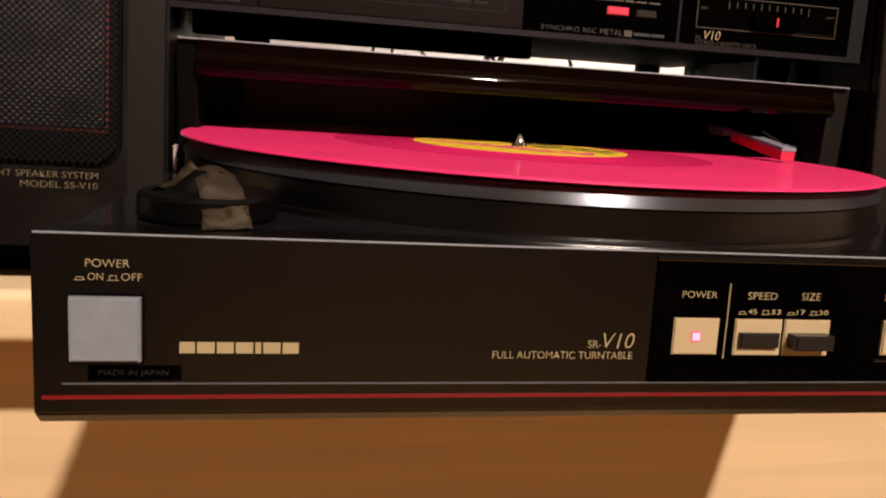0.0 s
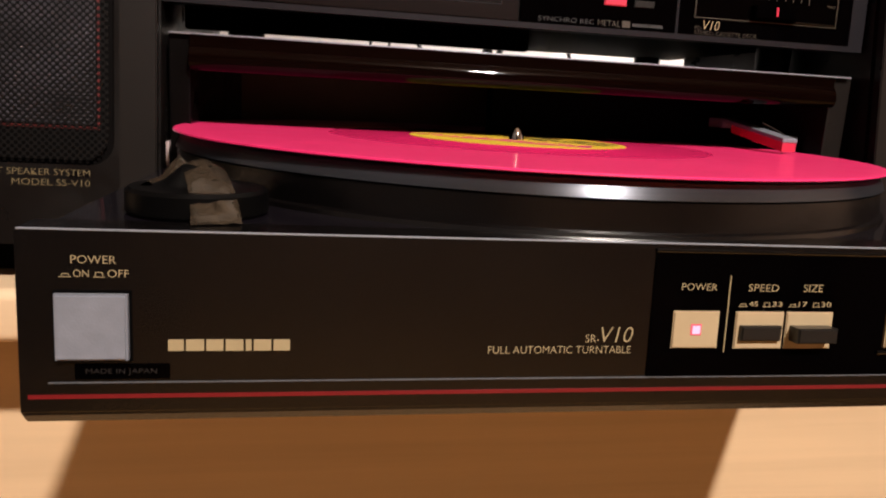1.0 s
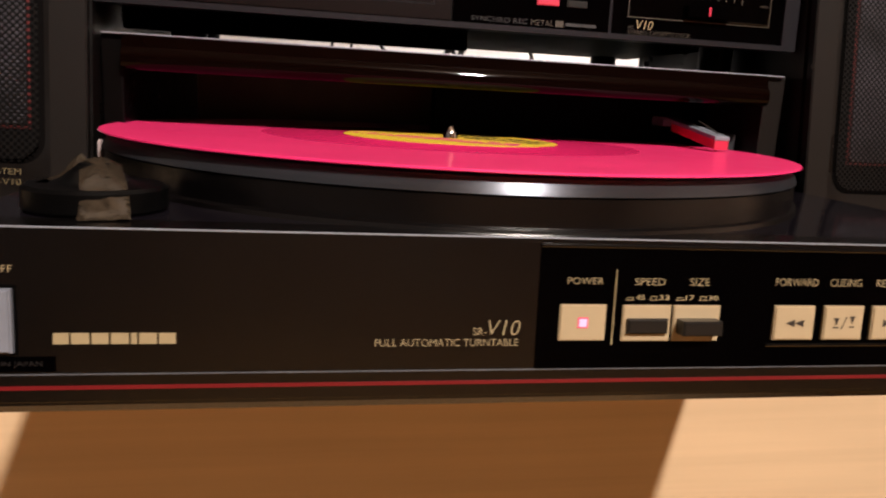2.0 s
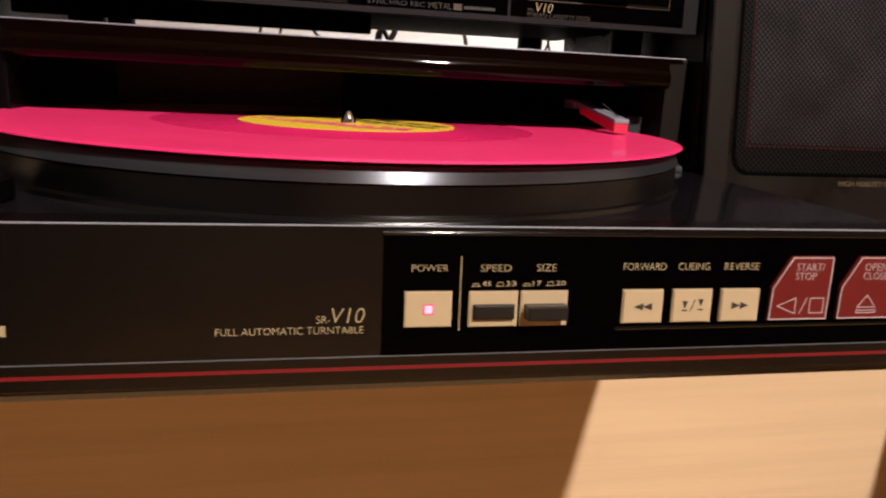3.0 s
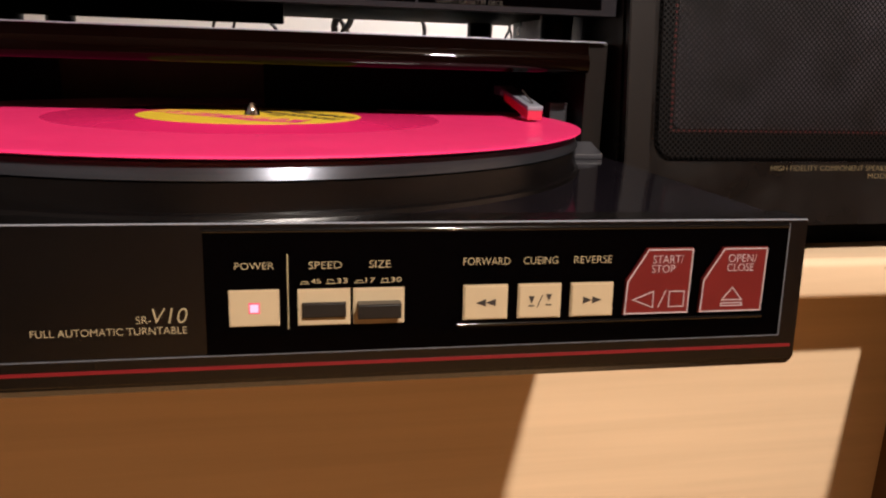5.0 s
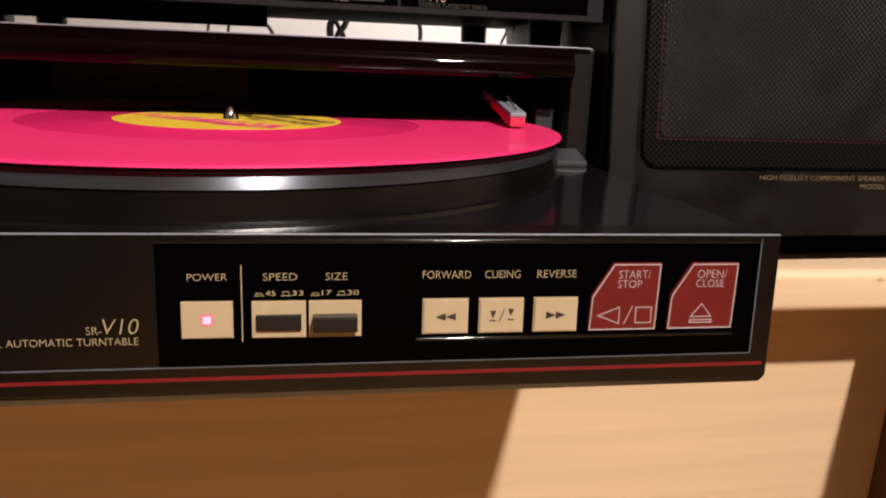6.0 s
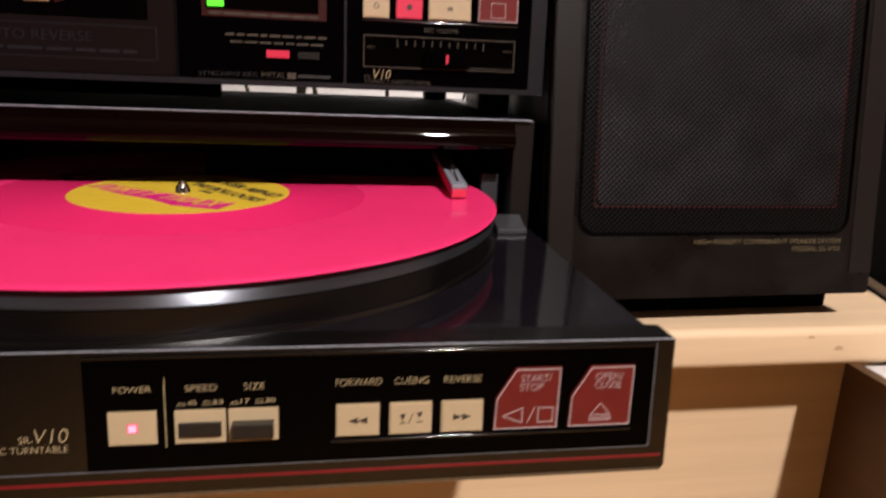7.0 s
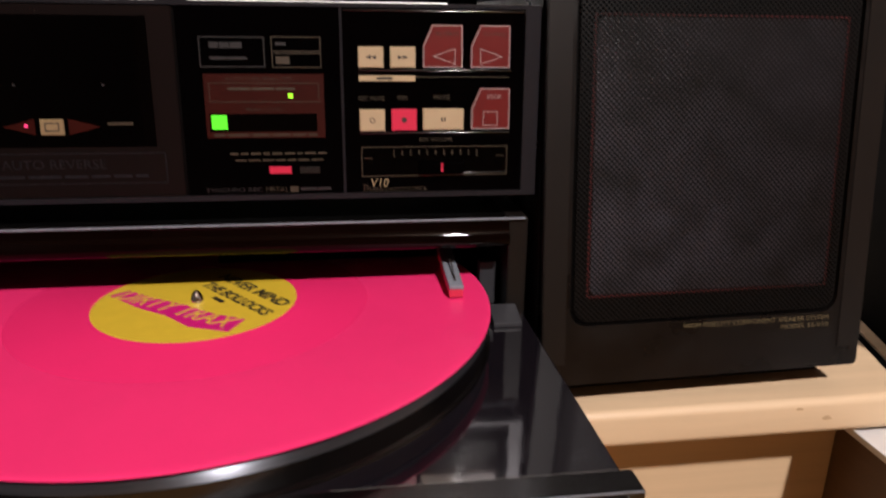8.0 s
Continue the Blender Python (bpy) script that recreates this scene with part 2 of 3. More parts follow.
    def __init__(self, y0, z0, lean):
        self.m = Matrix(((1, 0, 0, 0), (0, lean, -1, y0 - lean * z0), (0, 1, lean, 0), (0, 0, 0, 1)))

    def set(self, bm):
        bm.transform(self.m)
        return bm


def lettering(face, words, x0, x1, y0, y1, h, mat, parent, name="lettering", slant=0.0, turn=0.0, weight=-0.013):
    """Words in the built-in font, fitted to a box on a face."""
    data = bpy.data.curves.new("words", "FONT")
    data.body, data.resolution_u, data.shear, data.extrude = words, 3, slant, 0.0
    data.offset = weight
    ob = bpy.data.objects.new("words", data)
    scene.collection.objects.link(ob)
    dg = bpy.context.evaluated_depsgraph_get()
    dg.update()
    me = bpy.data.meshes.new_from_object(ob.evaluated_get(dg))
    bpy.data.objects.remove(ob)
    bm = bmesh.new()
    bm.from_mesh(me)
    bpy.data.meshes.remove(me)
    xs, ys = [v.co.x for v in bm.verts], [v.co.y for v in bm.verts]
    ax, bx, ay, by = min(xs), max(xs), min(ys), max(ys)
    for v in bm.verts:
        v.co = ((v.co.x - ax) / (bx - ax) * (x1 - x0) + x0, (v.co.y - ay) / (by - ay) * (y1 - y0) + y0, h)
    if turn:
        c = Vector(((x0 + x1) / 2, (y0 + y1) / 2, 0))
        bmesh.ops.rotate(bm, cent=c, matrix=Matrix.Rotation(radians(turn), 3, "Z"), verts=bm.verts)
    got = bmesh.ops.extrude_face_region(bm, geom=bm.faces[:])
    for v in got["geom"]:
        if isinstance(v, bmesh.types.BMVert):
            v.co.z += 0.00012
    return part(name, face.set(bm) if face else bm, mat, parent)


def bars(face, x0, x1, y0, y1, h, mat, parent, gaps=(), name="printed_bar"):
    """A row of plain bars that stands for a printed line; gaps are shares of its length."""
    last = 0.0
    for g in (*gaps, 1.0):
        loop = rect(x0 + (x1 - x0) * (last + (0.012 if last else 0)), x0 + (x1 - x0) * (g - (0.012 if g < 1 else 0)), y0, y1)
        part(name, face.set(prism(loop, h, h + 0.00012)), mat, parent)
        last = g


def outline(face, loop, width, h, mat, parent, name="outline", thick=0.00012):
    loop = ccw(list(loop))
    return part(name, face.set(ring(loop, inset(loop, width), h, h + thick)), mat, parent)


def key(face, loop, h0, h1, mat, parent, name, label="", bevel=0.0003):
    return part(name, face.set(prism(ccw(list(loop)), h0, h1, bevel)), mat, parent, label)


def symbol(face, loops, h, mat, parent, name="symbol"):
    bm = bmesh.new()
    for lp in loops:
        prism(ccw(list(lp)), h, h + 0.00012, bm=bm)
    return part(name, face.set(bm), mat, parent)


def tri(cx, cy, w, h, way):
    return [(cx + way * w / 2, cy), (cx - way * w / 2, cy + h / 2), (cx - way * w / 2, cy - h / 2)]


def tube(points, r, parent, mat, name, steps=8, caps=True):
    """A round cord through points, smoothed."""
    pts = [Vector(p) for p in points]
    fine = []
    for i in range(len(pts) - 1):
        p0, p1, p2, p3 = pts[max(i - 1, 0)], pts[i], pts[i + 1], pts[min(i + 2, len(pts) - 1)]
        for k in range(6):
            t = k / 6
            fine.append(0.5 * ((2 * p1) + (p2 - p0) * t + (2 * p0 - 5 * p1 + 4 * p2 - p3) * t * t + (3 * p1 - p0 - 3 * p2 + p3) * t ** 3))
    fine.append(pts[-1])
    bm = bmesh.new()
    rings = []
    for i, p in enumerate(fine):
        d = (fine[min(i + 1, len(fine) - 1)] - fine[max(i - 1, 0)]).normalized()
        s = d.cross(Vector((0.3, 0.2, 1))).normalized()
        u = s.cross(d)
        rings.append([bm.verts.new(p + r * (math.cos(2 * math.pi * k / steps) * s + math.sin(2 * math.pi * k / steps) * u)) for k in range(steps)])
    for a, b in zip(rings, rings[1:]):
        for k in range(steps):
            bm.faces.new((a[k], a[(k + 1) % steps], b[(k + 1) % steps], b[k]))
    bm.faces.new(rings[0])
    bm.faces.new(rings[-1][::-1])
    return part(name, bm, mat, parent, smooth=True)


# ---------------------------------------------------------------- the room
def room():
    X0, X1, Y0, Y1, Z0, Z1 = -0.68, 2.4, -3.0, 0.56, -0.78, 1.72
    t = 0.1
    # Only wall_north shows; the rest is unseen and toned for bounce and reflections.
    tagged(part("floor", box(X0 - t, X1 + t, Y0 - t, Y1 + t, Z0 - t, Z0), FLOOR), "brown wooden floor", "floor", kind="structure")
    tagged(part("ceiling", box(X0 - t, X1 + t, Y0 - t, Y1 + t, Z1, Z1 + t), PAINT), "plain warm grey ceiling", "ceiling", kind="structure")
    tagged(part("wall_north", box(X0, X1, Y1, Y1 + t, Z0, Z1), WALL), "white painted wall behind the stereo", "wall", kind="structure")
    tagged(part("wall_south", box(X0, X1, Y0 - t, Y0, Z0, Z1), PAINT), "unseen plain wall toned for reflected light", "wall", kind="structure")
    # Unseen west wall, set near and dark to dim the light from the left.
    tagged(part("wall_west", box(X0 - t, X0, Y0 - t, Y1 + t, Z0, Z1), DIMMING_WALL), "unseen plain wall toned for reflected light", "wall", kind="structure")
    tagged(part("wall_east", box(X1, X1 + t, Y0 - t, Y1 + t, Z0, Z1), PAINT), "unseen plain wall toned for reflected light", "wall", kind="structure")


SHELF_Z = -0.0518


def sideboard():
    s = thing("sideboard", (0.15, 0.35, -0.78), "light beech wooden sideboard with a rounded top edge", "sideboard")
    # top board with a rounded front edge and a slanting end
    prof, r, y0, z0, z1 = [], 0.0050, 0.1335, -0.0752, SHELF_Z
    for a0, cy, cz in ((270, y0 + r, z0 + r), (180, y0 + r, z1 - r)):
        for i in range(7):
            a = radians(a0 - 90 * i / 6)
            prof.append((cy + r * math.cos(a), cz + r * math.sin(a)))
    prof = prof + [(0.54, z1), (0.54, z0)]

    def slab(xa, xb, lean_a, lean_b):
        bm = bmesh.new()
        A = [bm.verts.new((xa + lean_a * (y - 0.138), y, z)) for y, z in prof]
        B = [bm.verts.new((xb + lean_b * (y - 0.138), y, z)) for y, z in prof]
        n = len(prof)
        bm.faces.new(A)
        bm.faces.new(B[::-1])
        for i in range(n):
            bm.faces.new((A[i], A[(i + 1) % n], B[(i + 1) % n], B[i]))
        return bm

    top = part("top_board", slab(-0.60, 0.562, 0, 0.31), BEECH_TOP, s, "pale beech top board with rounded lip", smooth=True)
    part("end_joint", slab(0.5622, 0.5690, 0.31, 0.31), BLACK, s, "dark joint strip").data.transform(Matrix.Translation((0, 0.0015, -0.001)))
    part("end_strip", slab(0.5692, 0.5780, 0.31, 0.31), BEECH_TOP, s, "pale beech end strip", smooth=True)
    for cx, cy, cz, rx, rz in ((0.4915, 0.1332, -0.0570, 0.0022, 0.0009), (0.510, 0.1332, -0.0640, 0.0030, 0.0014)):
        bm = bmesh.new()
        bmesh.ops.create_circle(bm, cap_ends=True, segments=14, radius=1)
        for v in bm.verts:
            k = 1 + 0.2 * math.sin(3 * v.co.x + 2 * v.co.y)
            v.co = (cx + v.co.x * rx * k, cy, cz + v.co.y * rz * k)
        part("knot", bm, KNOT, top)
    part("front_panel", box(-0.60, 0.563, 0.186, 0.206, -0.70, -0.0754, 0.0008), BEECH, s, "flat beech front panel with fine grain")
    part("back_panel", box(-0.60, 0.563, 0.53, 0.54, -0.70, -0.0754), BEECH, s)
    part("side_panel", box(-0.62, -0.6005, 0.15, 0.54, -0.70, -0.0505), BEECH, s)
    part("side_panel", box(0.5432, 0.5628, 0.2065, 0.5295, -0.70, -0.0754), BEECH, s)
    part("plinth", box(-0.60, 0.56, 0.22, 0.52, -0.78, -0.7005), BROWN_WOOD, s)
    s.rotation_euler.z = radians(0.3)


def side_cabinet():
    c = thing("side_cabinet", (0.75, 0.25, -0.78), "brown wooden cabinet with a thin white top board", "cabinet")
    part("body", box(0.564, 1.05, 0.03, 0.52, -0.78, -0.0835, 0.001), BROWN_WOOD, c, "brown wooden carcass")
    part("top_board", box(0.5365, 1.06, 0.0, 0.53, -0.0830, -0.0785, 0.0008), WHITE_TOP, c, "thin white laminate top")


def dark_box():
    """The black case beside the speaker, standing on the cabinet."""
    d = thing("black_case", (0.80, 0.30, -0.0785), "large plain black case beside the loudspeaker", "case")
    bm = prism([(0.581, 0.140), (1.0, 0.140), (1.0, 0.5), (0.694, 0.5)], -0.0785, 0.42, 0.003)
    part("body", bm, BLACK, d)


# ---------------------------------------------------------------- record player
LEAN = 0.0591
FRONT = Face(0.0, 0.0, LEAN)
CX, CY, ZR = 0.1582, 0.1541, 0.0173


def rocker_symbol(x, z, up, parent, mat):
    """Push-switch mark: a bar with a cap, pressed or raised."""
    w, t, h = 0.0027, 0.00015, 0.0011 if up else 0.0007
    loops = [rect(x, x + w, z, z + t), rect(x + 0.0005, x + 0.0005 + t, z, z + h), rect(x + w - 0.0005 - t, x + w - 0.0005, z, z + h),
             rect(x + 0.0005, x + w - 0.0005, z + h, z + h + t)]
    return symbol(FRONT, loops, 0.0004, mat, parent, "switch_mark")


def rod(y, z, r, xa, xb, name, parent):
    """A thin glossy rim along x."""
    bm = bmesh.new()
    n = 14
    A = [bm.verts.new((xa, y + r * math.cos(2 * math.pi * i / n), z + r * math.sin(2 * math.pi * i / n))) for i in range(n)]
    B = [bm.verts.new((xb, y + r * math.cos(2 * math.pi * i / n), z + r * math.sin(2 * math.pi * i / n))) for i in range(n)]
    bm.faces.new(A)
    bm.faces.new(B[::-1])
    for i in range(n):
        bm.faces.new((A[i], A[(i + 1) % n], B[(i + 1) % n], B[i]))
    return part(name, bm, RIM, parent, "", True)


def record_player():
    p = thing("record_player", (0.168, 0.20, -0.054), "black front-loading record player with its tray pulled out", "record player")
    # front panel: a leaning slab with a sloping foot
    prof = [(0.0, 0.0), (0.013, 0.0), (0.013, -0.0462), (0.0040, -0.0484), (0.0002, -0.0478), (LEAN * -0.0445, -0.0445), (LEAN * -0.0006, -0.0006)]
    bm = bmesh.new()
    A = [bm.verts.new((0.0, y, z)) for y, z in prof]
    B = [bm.verts.new((0.3362, y, z)) for y, z in prof]
    bm.faces.new(A)
    bm.faces.new(B[::-1])
    for i in range(len(prof)):
        bm.faces.new((A[i], A[(i + 1) % len(prof)], B[(i + 1) % len(prof)], B[i]))
    bmesh.ops.recalc_face_normals(bm, faces=bm.faces)
    bmesh.ops.bevel(bm, geom=bm.edges[:], offset=0.0006, segments=2, affect="EDGES")
    front = part("front_panel", bm, FASCIA, p, "satin black front panel")
    part("edge_trim", box(0.0008, 0.3354, -0.0004, 0.0003, -0.0003, 0.00015, 0.00015), SILVER, front, "thin silver edge line")
    part("lower_trim", FRONT.set(prism(rect(0.0066, 0.3296, -0.0369, -0.0366), 0.0, 0.0004)), TRIM_DIM, front, "thin silver line")
    part("red_stripe", FRONT.set(prism(rect(0.0020, 0.3342, -0.0407, -0.0397), 0.0, 0.00025)), RED_LINE, front, "narrow red stripe")
    part("control_panel", FRONT.set(prism(rect(0.1568, 0.3292, -0.0364, -0.0016), 0.0, 0.0004)), GLOSS, front, "glossy black control panel")
    part("side_trim", FRONT.set(prism(rect(0.3294, 0.3298, -0.0366, -0.0012), 0.0, 0.0003)), TRIM_DIM, front)
    rod(-0.0004, -0.0020, 0.0006, 0.1568, 0.3292, "panel_rim", front)
    rod(LEAN * -0.03 - 0.0006, -0.0300, 0.0006, 0.2262, 0.3225, "button_rim", front)
    # main switch
    k = key(FRONT, rect(0.0088, 0.0249, -0.0309, -0.0150), 0.0, 0.0022, GREY_KEY, p, "power_button", "square grey power button", 0.0005)
    part("button_well", FRONT.set(ring(rect(0.0082, 0.0255, -0.0315, -0.0144), rect(0.0087, 0.0250, -0.0310, -0.0149), 0.0, 0.0005)), BLACK, k)
    lettering(FRONT, "POWER", 0.0123, 0.0222, -0.0080, -0.0061, 0.0002, GOLD, p)
    rocker_symbol(0.0097, -0.0112, False, p, GOLD)
    lettering(FRONT, "ON", 0.0128, 0.0162, -0.0112, -0.0095, 0.0002, GOLD, p)
    rocker_symbol(0.0171, -0.0112, True, p, GOLD)
    lettering(FRONT, "OFF", 0.0203, 0.0250, -0.0112, -0.0094, 0.0002, GOLD, p)
    part("origin_plate", FRONT.set(prism(rect(0.0125, 0.0340, -0.0359, -0.0322), 0.0, 0.0003)), GLOSS, p, "small black plate")
    lettering(FRONT, "MADE IN JAPAN", 0.0150, 0.0310, -0.0349, -0.0333, 0.0003, DIM_GREY, p)
    # maker's mark as plain blocks
    x = 0.0336
    for w in (0.0036, 0.0042, 0.0040, 0.0042, 0.0014, 0.0042, 0.0040):
        part("maker_mark", FRONT.set(prism(rect(x, x + w, -0.0290, -0.0262), 0.0, 0.0003)), GOLD, p, "plain gold block of the maker's mark")
        x += w + 0.00052
    lettering(FRONT, "SR-", 0.1389, 0.1427, -0.0270, -0.0249, 0.0002, GOLD, p)
    lettering(FRONT, "V10", 0.1431, 0.1521, -0.0270, -0.0228, 0.0002, GOLD, p, slant=0.2)
    lettering(FRONT, "FULL AUTOMATIC TURNTABLE", 0.1126, 0.1518, -0.0300, -0.0280, 0.0002, GOLD, p)
    # control panel
    H = 0.0004
    lettering(FRONT, "POWER", 0.1648, 0.1751, -0.0126, -0.0107, H, GOLD, p)
    w = key(FRONT, rect(0.1630, 0.1764, -0.0285, -0.0182), H, 0.0010, CREAM, p, "power_window", "cream window with a red lamp")
    part("lamp", FRONT.set(prism(rect(0.1682, 0.1712, -0.0248, -0.0218), 0.0010, 0.0012, 0.0001)), RED_LED, w, "glowing red lamp")
    part("lamp_core", FRONT.set(prism(rect(0.1686, 0.1708, -0.0244, -0.0222), 0.0012, 0.0013)), RED_LED_CORE, w)
    part("divider", FRONT.set(prism(rect(0.1786, 0.1789, -0.0297, -0.0084), H, H + 0.0002)), GOLD, p, "thin gold divider line")
    lettering(FRONT, "SPEED", 0.1844, 0.1934, -0.0127, -0.0107, H, GOLD, p)
    lettering(FRONT, "SIZE", 0.2010, 0.2069, -0.0127, -0.0106, H, GOLD, p)
    for x0, a, b in ((0.1819, "45", "33"), (0.1969, "17", "30")):
        rocker_symbol(x0, -0.0170, False, p, GOLD)
        lettering(FRONT, a, x0 + 0.0031, x0 + 0.0057, -0.0169, -0.0155, H, GOLD, p, weight=-0.002)
        rocker_symbol(x0 + 0.0071, -0.0170, True, p, GOLD)
        lettering(FRONT, b, x0 + 0.0101, x0 + 0.0131, -0.0169, -0.0155, H, GOLD, p, weight=-0.002)
    for x0, x1, out in ((0.1813, 0.1957, 0.0024), (0.1965, 0.2108, 0.0052)):
        s = key(FRONT, rect(x0, x1, -0.0287, -0.0183), H, 0.0010, CREAM, p, "switch_plate", "cream plate behind a push switch")
        key(FRONT, rect(x0 + 0.0012, x1 - 0.0012, -0.0262, -0.0220), 0.0010, out, SWITCH, s, "switch_cap", "dark push switch", 0.0004)
    for words, x0, x1 in (("FORWARD", 0.2277, 0.2414), ("CUEING", 0.2454, 0.2557), ("REVERSE", 0.2607, 0.2724)):
        lettering(FRONT, words, x0, x1, -0.0125, -0.0103, H, GOLD, p)
    for x0, x1, what in ((0.2278, 0.2408, "rw"), (0.2439, 0.2569, "cue"), (0.2599, 0.2730, "ff")):
        b = key(FRONT, rect(x0, x1, -0.0284, -0.0182), H, 0.0016, CREAM, p, "button", "cream push button with a dark symbol", 0.0004)
        c, z, h = (x0 + x1) / 2, -0.0233, 0.0016
        if what == "cue":
            loops = [[(c - 0.0034, z + 0.0016), (c - 0.0016, z + 0.0016), (c - 0.0025, z - 0.0008)], rect(c - 0.0034, c - 0.0016, z - 0.0015, z - 0.0011),
                     [(c - 0.0009, z - 0.0018), (c - 0.0006, z - 0.0018), (c + 0.0009, z + 0.0019), (c + 0.0006, z + 0.0019)],
                     [(c + 0.0018, z + 0.0021), (c + 0.0036, z + 0.0021), (c + 0.0027, z - 0.0001)], rect(c + 0.0018, c + 0.0036, z - 0.0013, z - 0.0009)]
        else:
            d = -1 if what == "rw" else 1
            loops = [tri(c - 0.00145, z, 0.0029, 0.0022, d), tri(c + 0.00145, z, 0.0029, 0.0022, d)]
        symbol(FRONT, loops, h, DARK_PRINT, b)
    for dx, a, b2 in ((0.0, "START/", "STOP"), (0.0244, "OPEN/", "CLOSE")):
        loop = [(x + dx, z) for x, z in ((0.2831, -0.0082), (0.2978, -0.0082), (0.2973, -0.0283), (0.2764, -0.0283), (0.2769, -0.0180))]
        b = key(FRONT, loop, H, 0.0016, RED_KEY, p, "button", "maroon push button with pale outline and symbol", 0.0003)
        outline(FRONT, inset(ccw(loop), 0.0002), 0.0004, 0.0016, PALE_LINE, b)
        lettering(FRONT, a, 0.2848 + dx, 0.2848 + dx + (0.0097 if a[0] == "S" else 0.0093), -0.0127, -0.0103, 0.0016, PALE_LINE, b)
        lettering(FRONT, b2, 0.2846 + dx, 0.2846 + dx + (0.0074 if a[0] == "S" else 0.0088), -0.0155, -0.0132, 0.0016, PALE_LINE, b)
        z = -0.0236
        if dx == 0:
            outline(FRONT, [(0.2789, z - 0.0001), (0.2858, z + 0.0026), (0.2858, z - 0.0028)], 0.0003, 0.0016, PALE_LINE, b)
            symbol(FRONT, [[(0.2872, z - 0.0026), (0.2875, z - 0.0026), (0.2898, z + 0.0026), (0.2895, z + 0.0026)]], 0.0016, PALE_LINE, b)
            outline(FRONT, rect(0.2906, 0.2957, z - 0.0026, z + 0.0024), 0.0003, 0.0016, PALE_LINE, b)
        else:
            c = 0.2870 + dx
            outline(FRONT, [(c - 0.0036, z - 0.0010), (c + 0.0036, z - 0.0010), (c, z + 0.0033)], 0.0003, 0.0016, PALE_LINE, b)
            outline(FRONT, rect(c - 0.0036, c + 0.0036, z - 0.0028, z - 0.0017), 0.0003, 0.0016, PALE_LINE, b)
    part("button_ledge", FRONT.set(prism(rect(0.2262, 0.3225, -0.0303, -0.0297), H, 0.0011, 0.0002)), GLOSS, p, "glossy ledge under the buttons")
    # tray
    t = part("tray", box(0.0040, 0.3318, 0.0131, 0.30, -0.043, -0.0004, 0.0008), TRAY, p, "charcoal plastic tray")
    part("tray_lip", box(0.0012, 0.3350, 0.0012, 0.0132, -0.0030, -0.0001, 0.0004), TRAY, t)
    part("plinth_ring", lathe([(0.1505, -0.0006), (0.1500, 0.0010), (0.1486, 0.0016), (0.1482, 0.0098), (0.1470, 0.0104), (0.100, 0.0104)], (CX, CY), 160), FASCIA, t,
         "round dark plinth under the platter", True)
    # rim that bulges and leans in towards its top
    rim, r = [(0.1400, 0.0103), (0.1482, 0.0103), (0.1489, 0.0105)], 0.1489
    for i in range(8):
        r -= 0.00045 * math.tan(radians(14 + 3.2 * i))
        rim.append((r, 0.0105 + 0.00045 * (i + 1)))
    pl = part("platter", lathe(rim + [(r - 0.0004, 0.0143), (0.1462, 0.0150), (0.1000, 0.0150)], (CX, CY), 220), STEEL, p, "brushed metal platter", True)
    part("mat", lathe([(0.1425, 0.0149), (0.1425, 0.0161), (0.0, 0.0161)], (CX, CY), 120), RUBBER, pl, "thin black mat", True)
    part("spindle", lathe([(0.0036, 0.0173), (0.0034, 0.0188), (0.0027, 0.0205), (0.0014, 0.0226), (0.0005, 0.0232), (0.0, 0.0233)], (CX, CY), 32), CHROME, p, "pointed chrome spindle", True)
    # housing behind
    h = part("housing", box(0.0030, 0.0120, 0.161, 0.37, -0.050, 0.0552, 0.0008), SATIN, p, "black plastic housing")
    part("pillar", box(0.3215, 0.3322, 0.161, 0.37, -0.050, 0.0552, 0.0008), BEZEL, p, "black side pillar")
    part("housing_top", box(0.0121, 0.3214, 0.1625, 0.37, 0.0490, 0.0550, 0.0006), BLACK, p)
    # Dim light on the inner back is put in as a raised brown colour.
    part("housing_back", box(0.0121, 0.3214, 0.362, 0.37, -0.050, 0.0489), LIT_INNER_BROWN, p, "inner back with its dim brown light put into the colour")
    part("housing_floor", box(0.0121, 0.3214, 0.32, 0.3619, -0.050, -0.0440), BLACK, p)
    part("inner_wall", box(0.160, 0.3214, 0.215, 0.230, 0.0, 0.0488), BLACK, p)
    # smoked flap across the opening
    prof = [(0.1640, 0.0553), (0.1594, 0.0552), (0.1588, 0.0546), (0.1588, 0.0520)]
    prof += [(0.1637 - 0.0080 * math.cos(radians(a)), 0.0441 + 0.0080 * math.sin(radians(a))) for a in range(50, -1, -5)]
    prof += [(0.1597 - 0.0040 * math.cos(radians(a)), 0.0441 - 0.0040 * math.sin(radians(a))) for a in range(10, 91, 10)] + [(0.1660, 0.0403), (0.1660, 0.0553)]
    bm = bmesh.new()
    A = [bm.verts.new((0.0122, y, z)) for y, z in prof]
    B = [bm.verts.new((0.3212, y, z)) for y, z in prof]
    bm.faces.new(A)
    bm.faces.new(B[::-1])
    for i in range(len(prof)):
        bm.faces.new((A[i], A[(i + 1) % len(prof)], B[(i + 1) % len(prof)], B[i]))
    f = part("flap", bm, SMOKED, p, "glossy smoked brown flap", True)
    part("flap_edge", box(0.0040, 0.3300, 0.1585, 0.1612, 0.0552, 0.0558, 0.0002), SILVER, f)
    # small blocks by the opening
    bm = box(0.3115, 0.3268, 0.1435, 0.1600, -0.0004, 0.0020, 0.0005)
    for v in bm.verts:
        v.co.z += max(0.0, v.co.z) / 0.002 * min(0.0045, (v.co.y - 0.1435) * 0.36)
    part("stop_block", bm, MID_GREY, p, "small grey block")
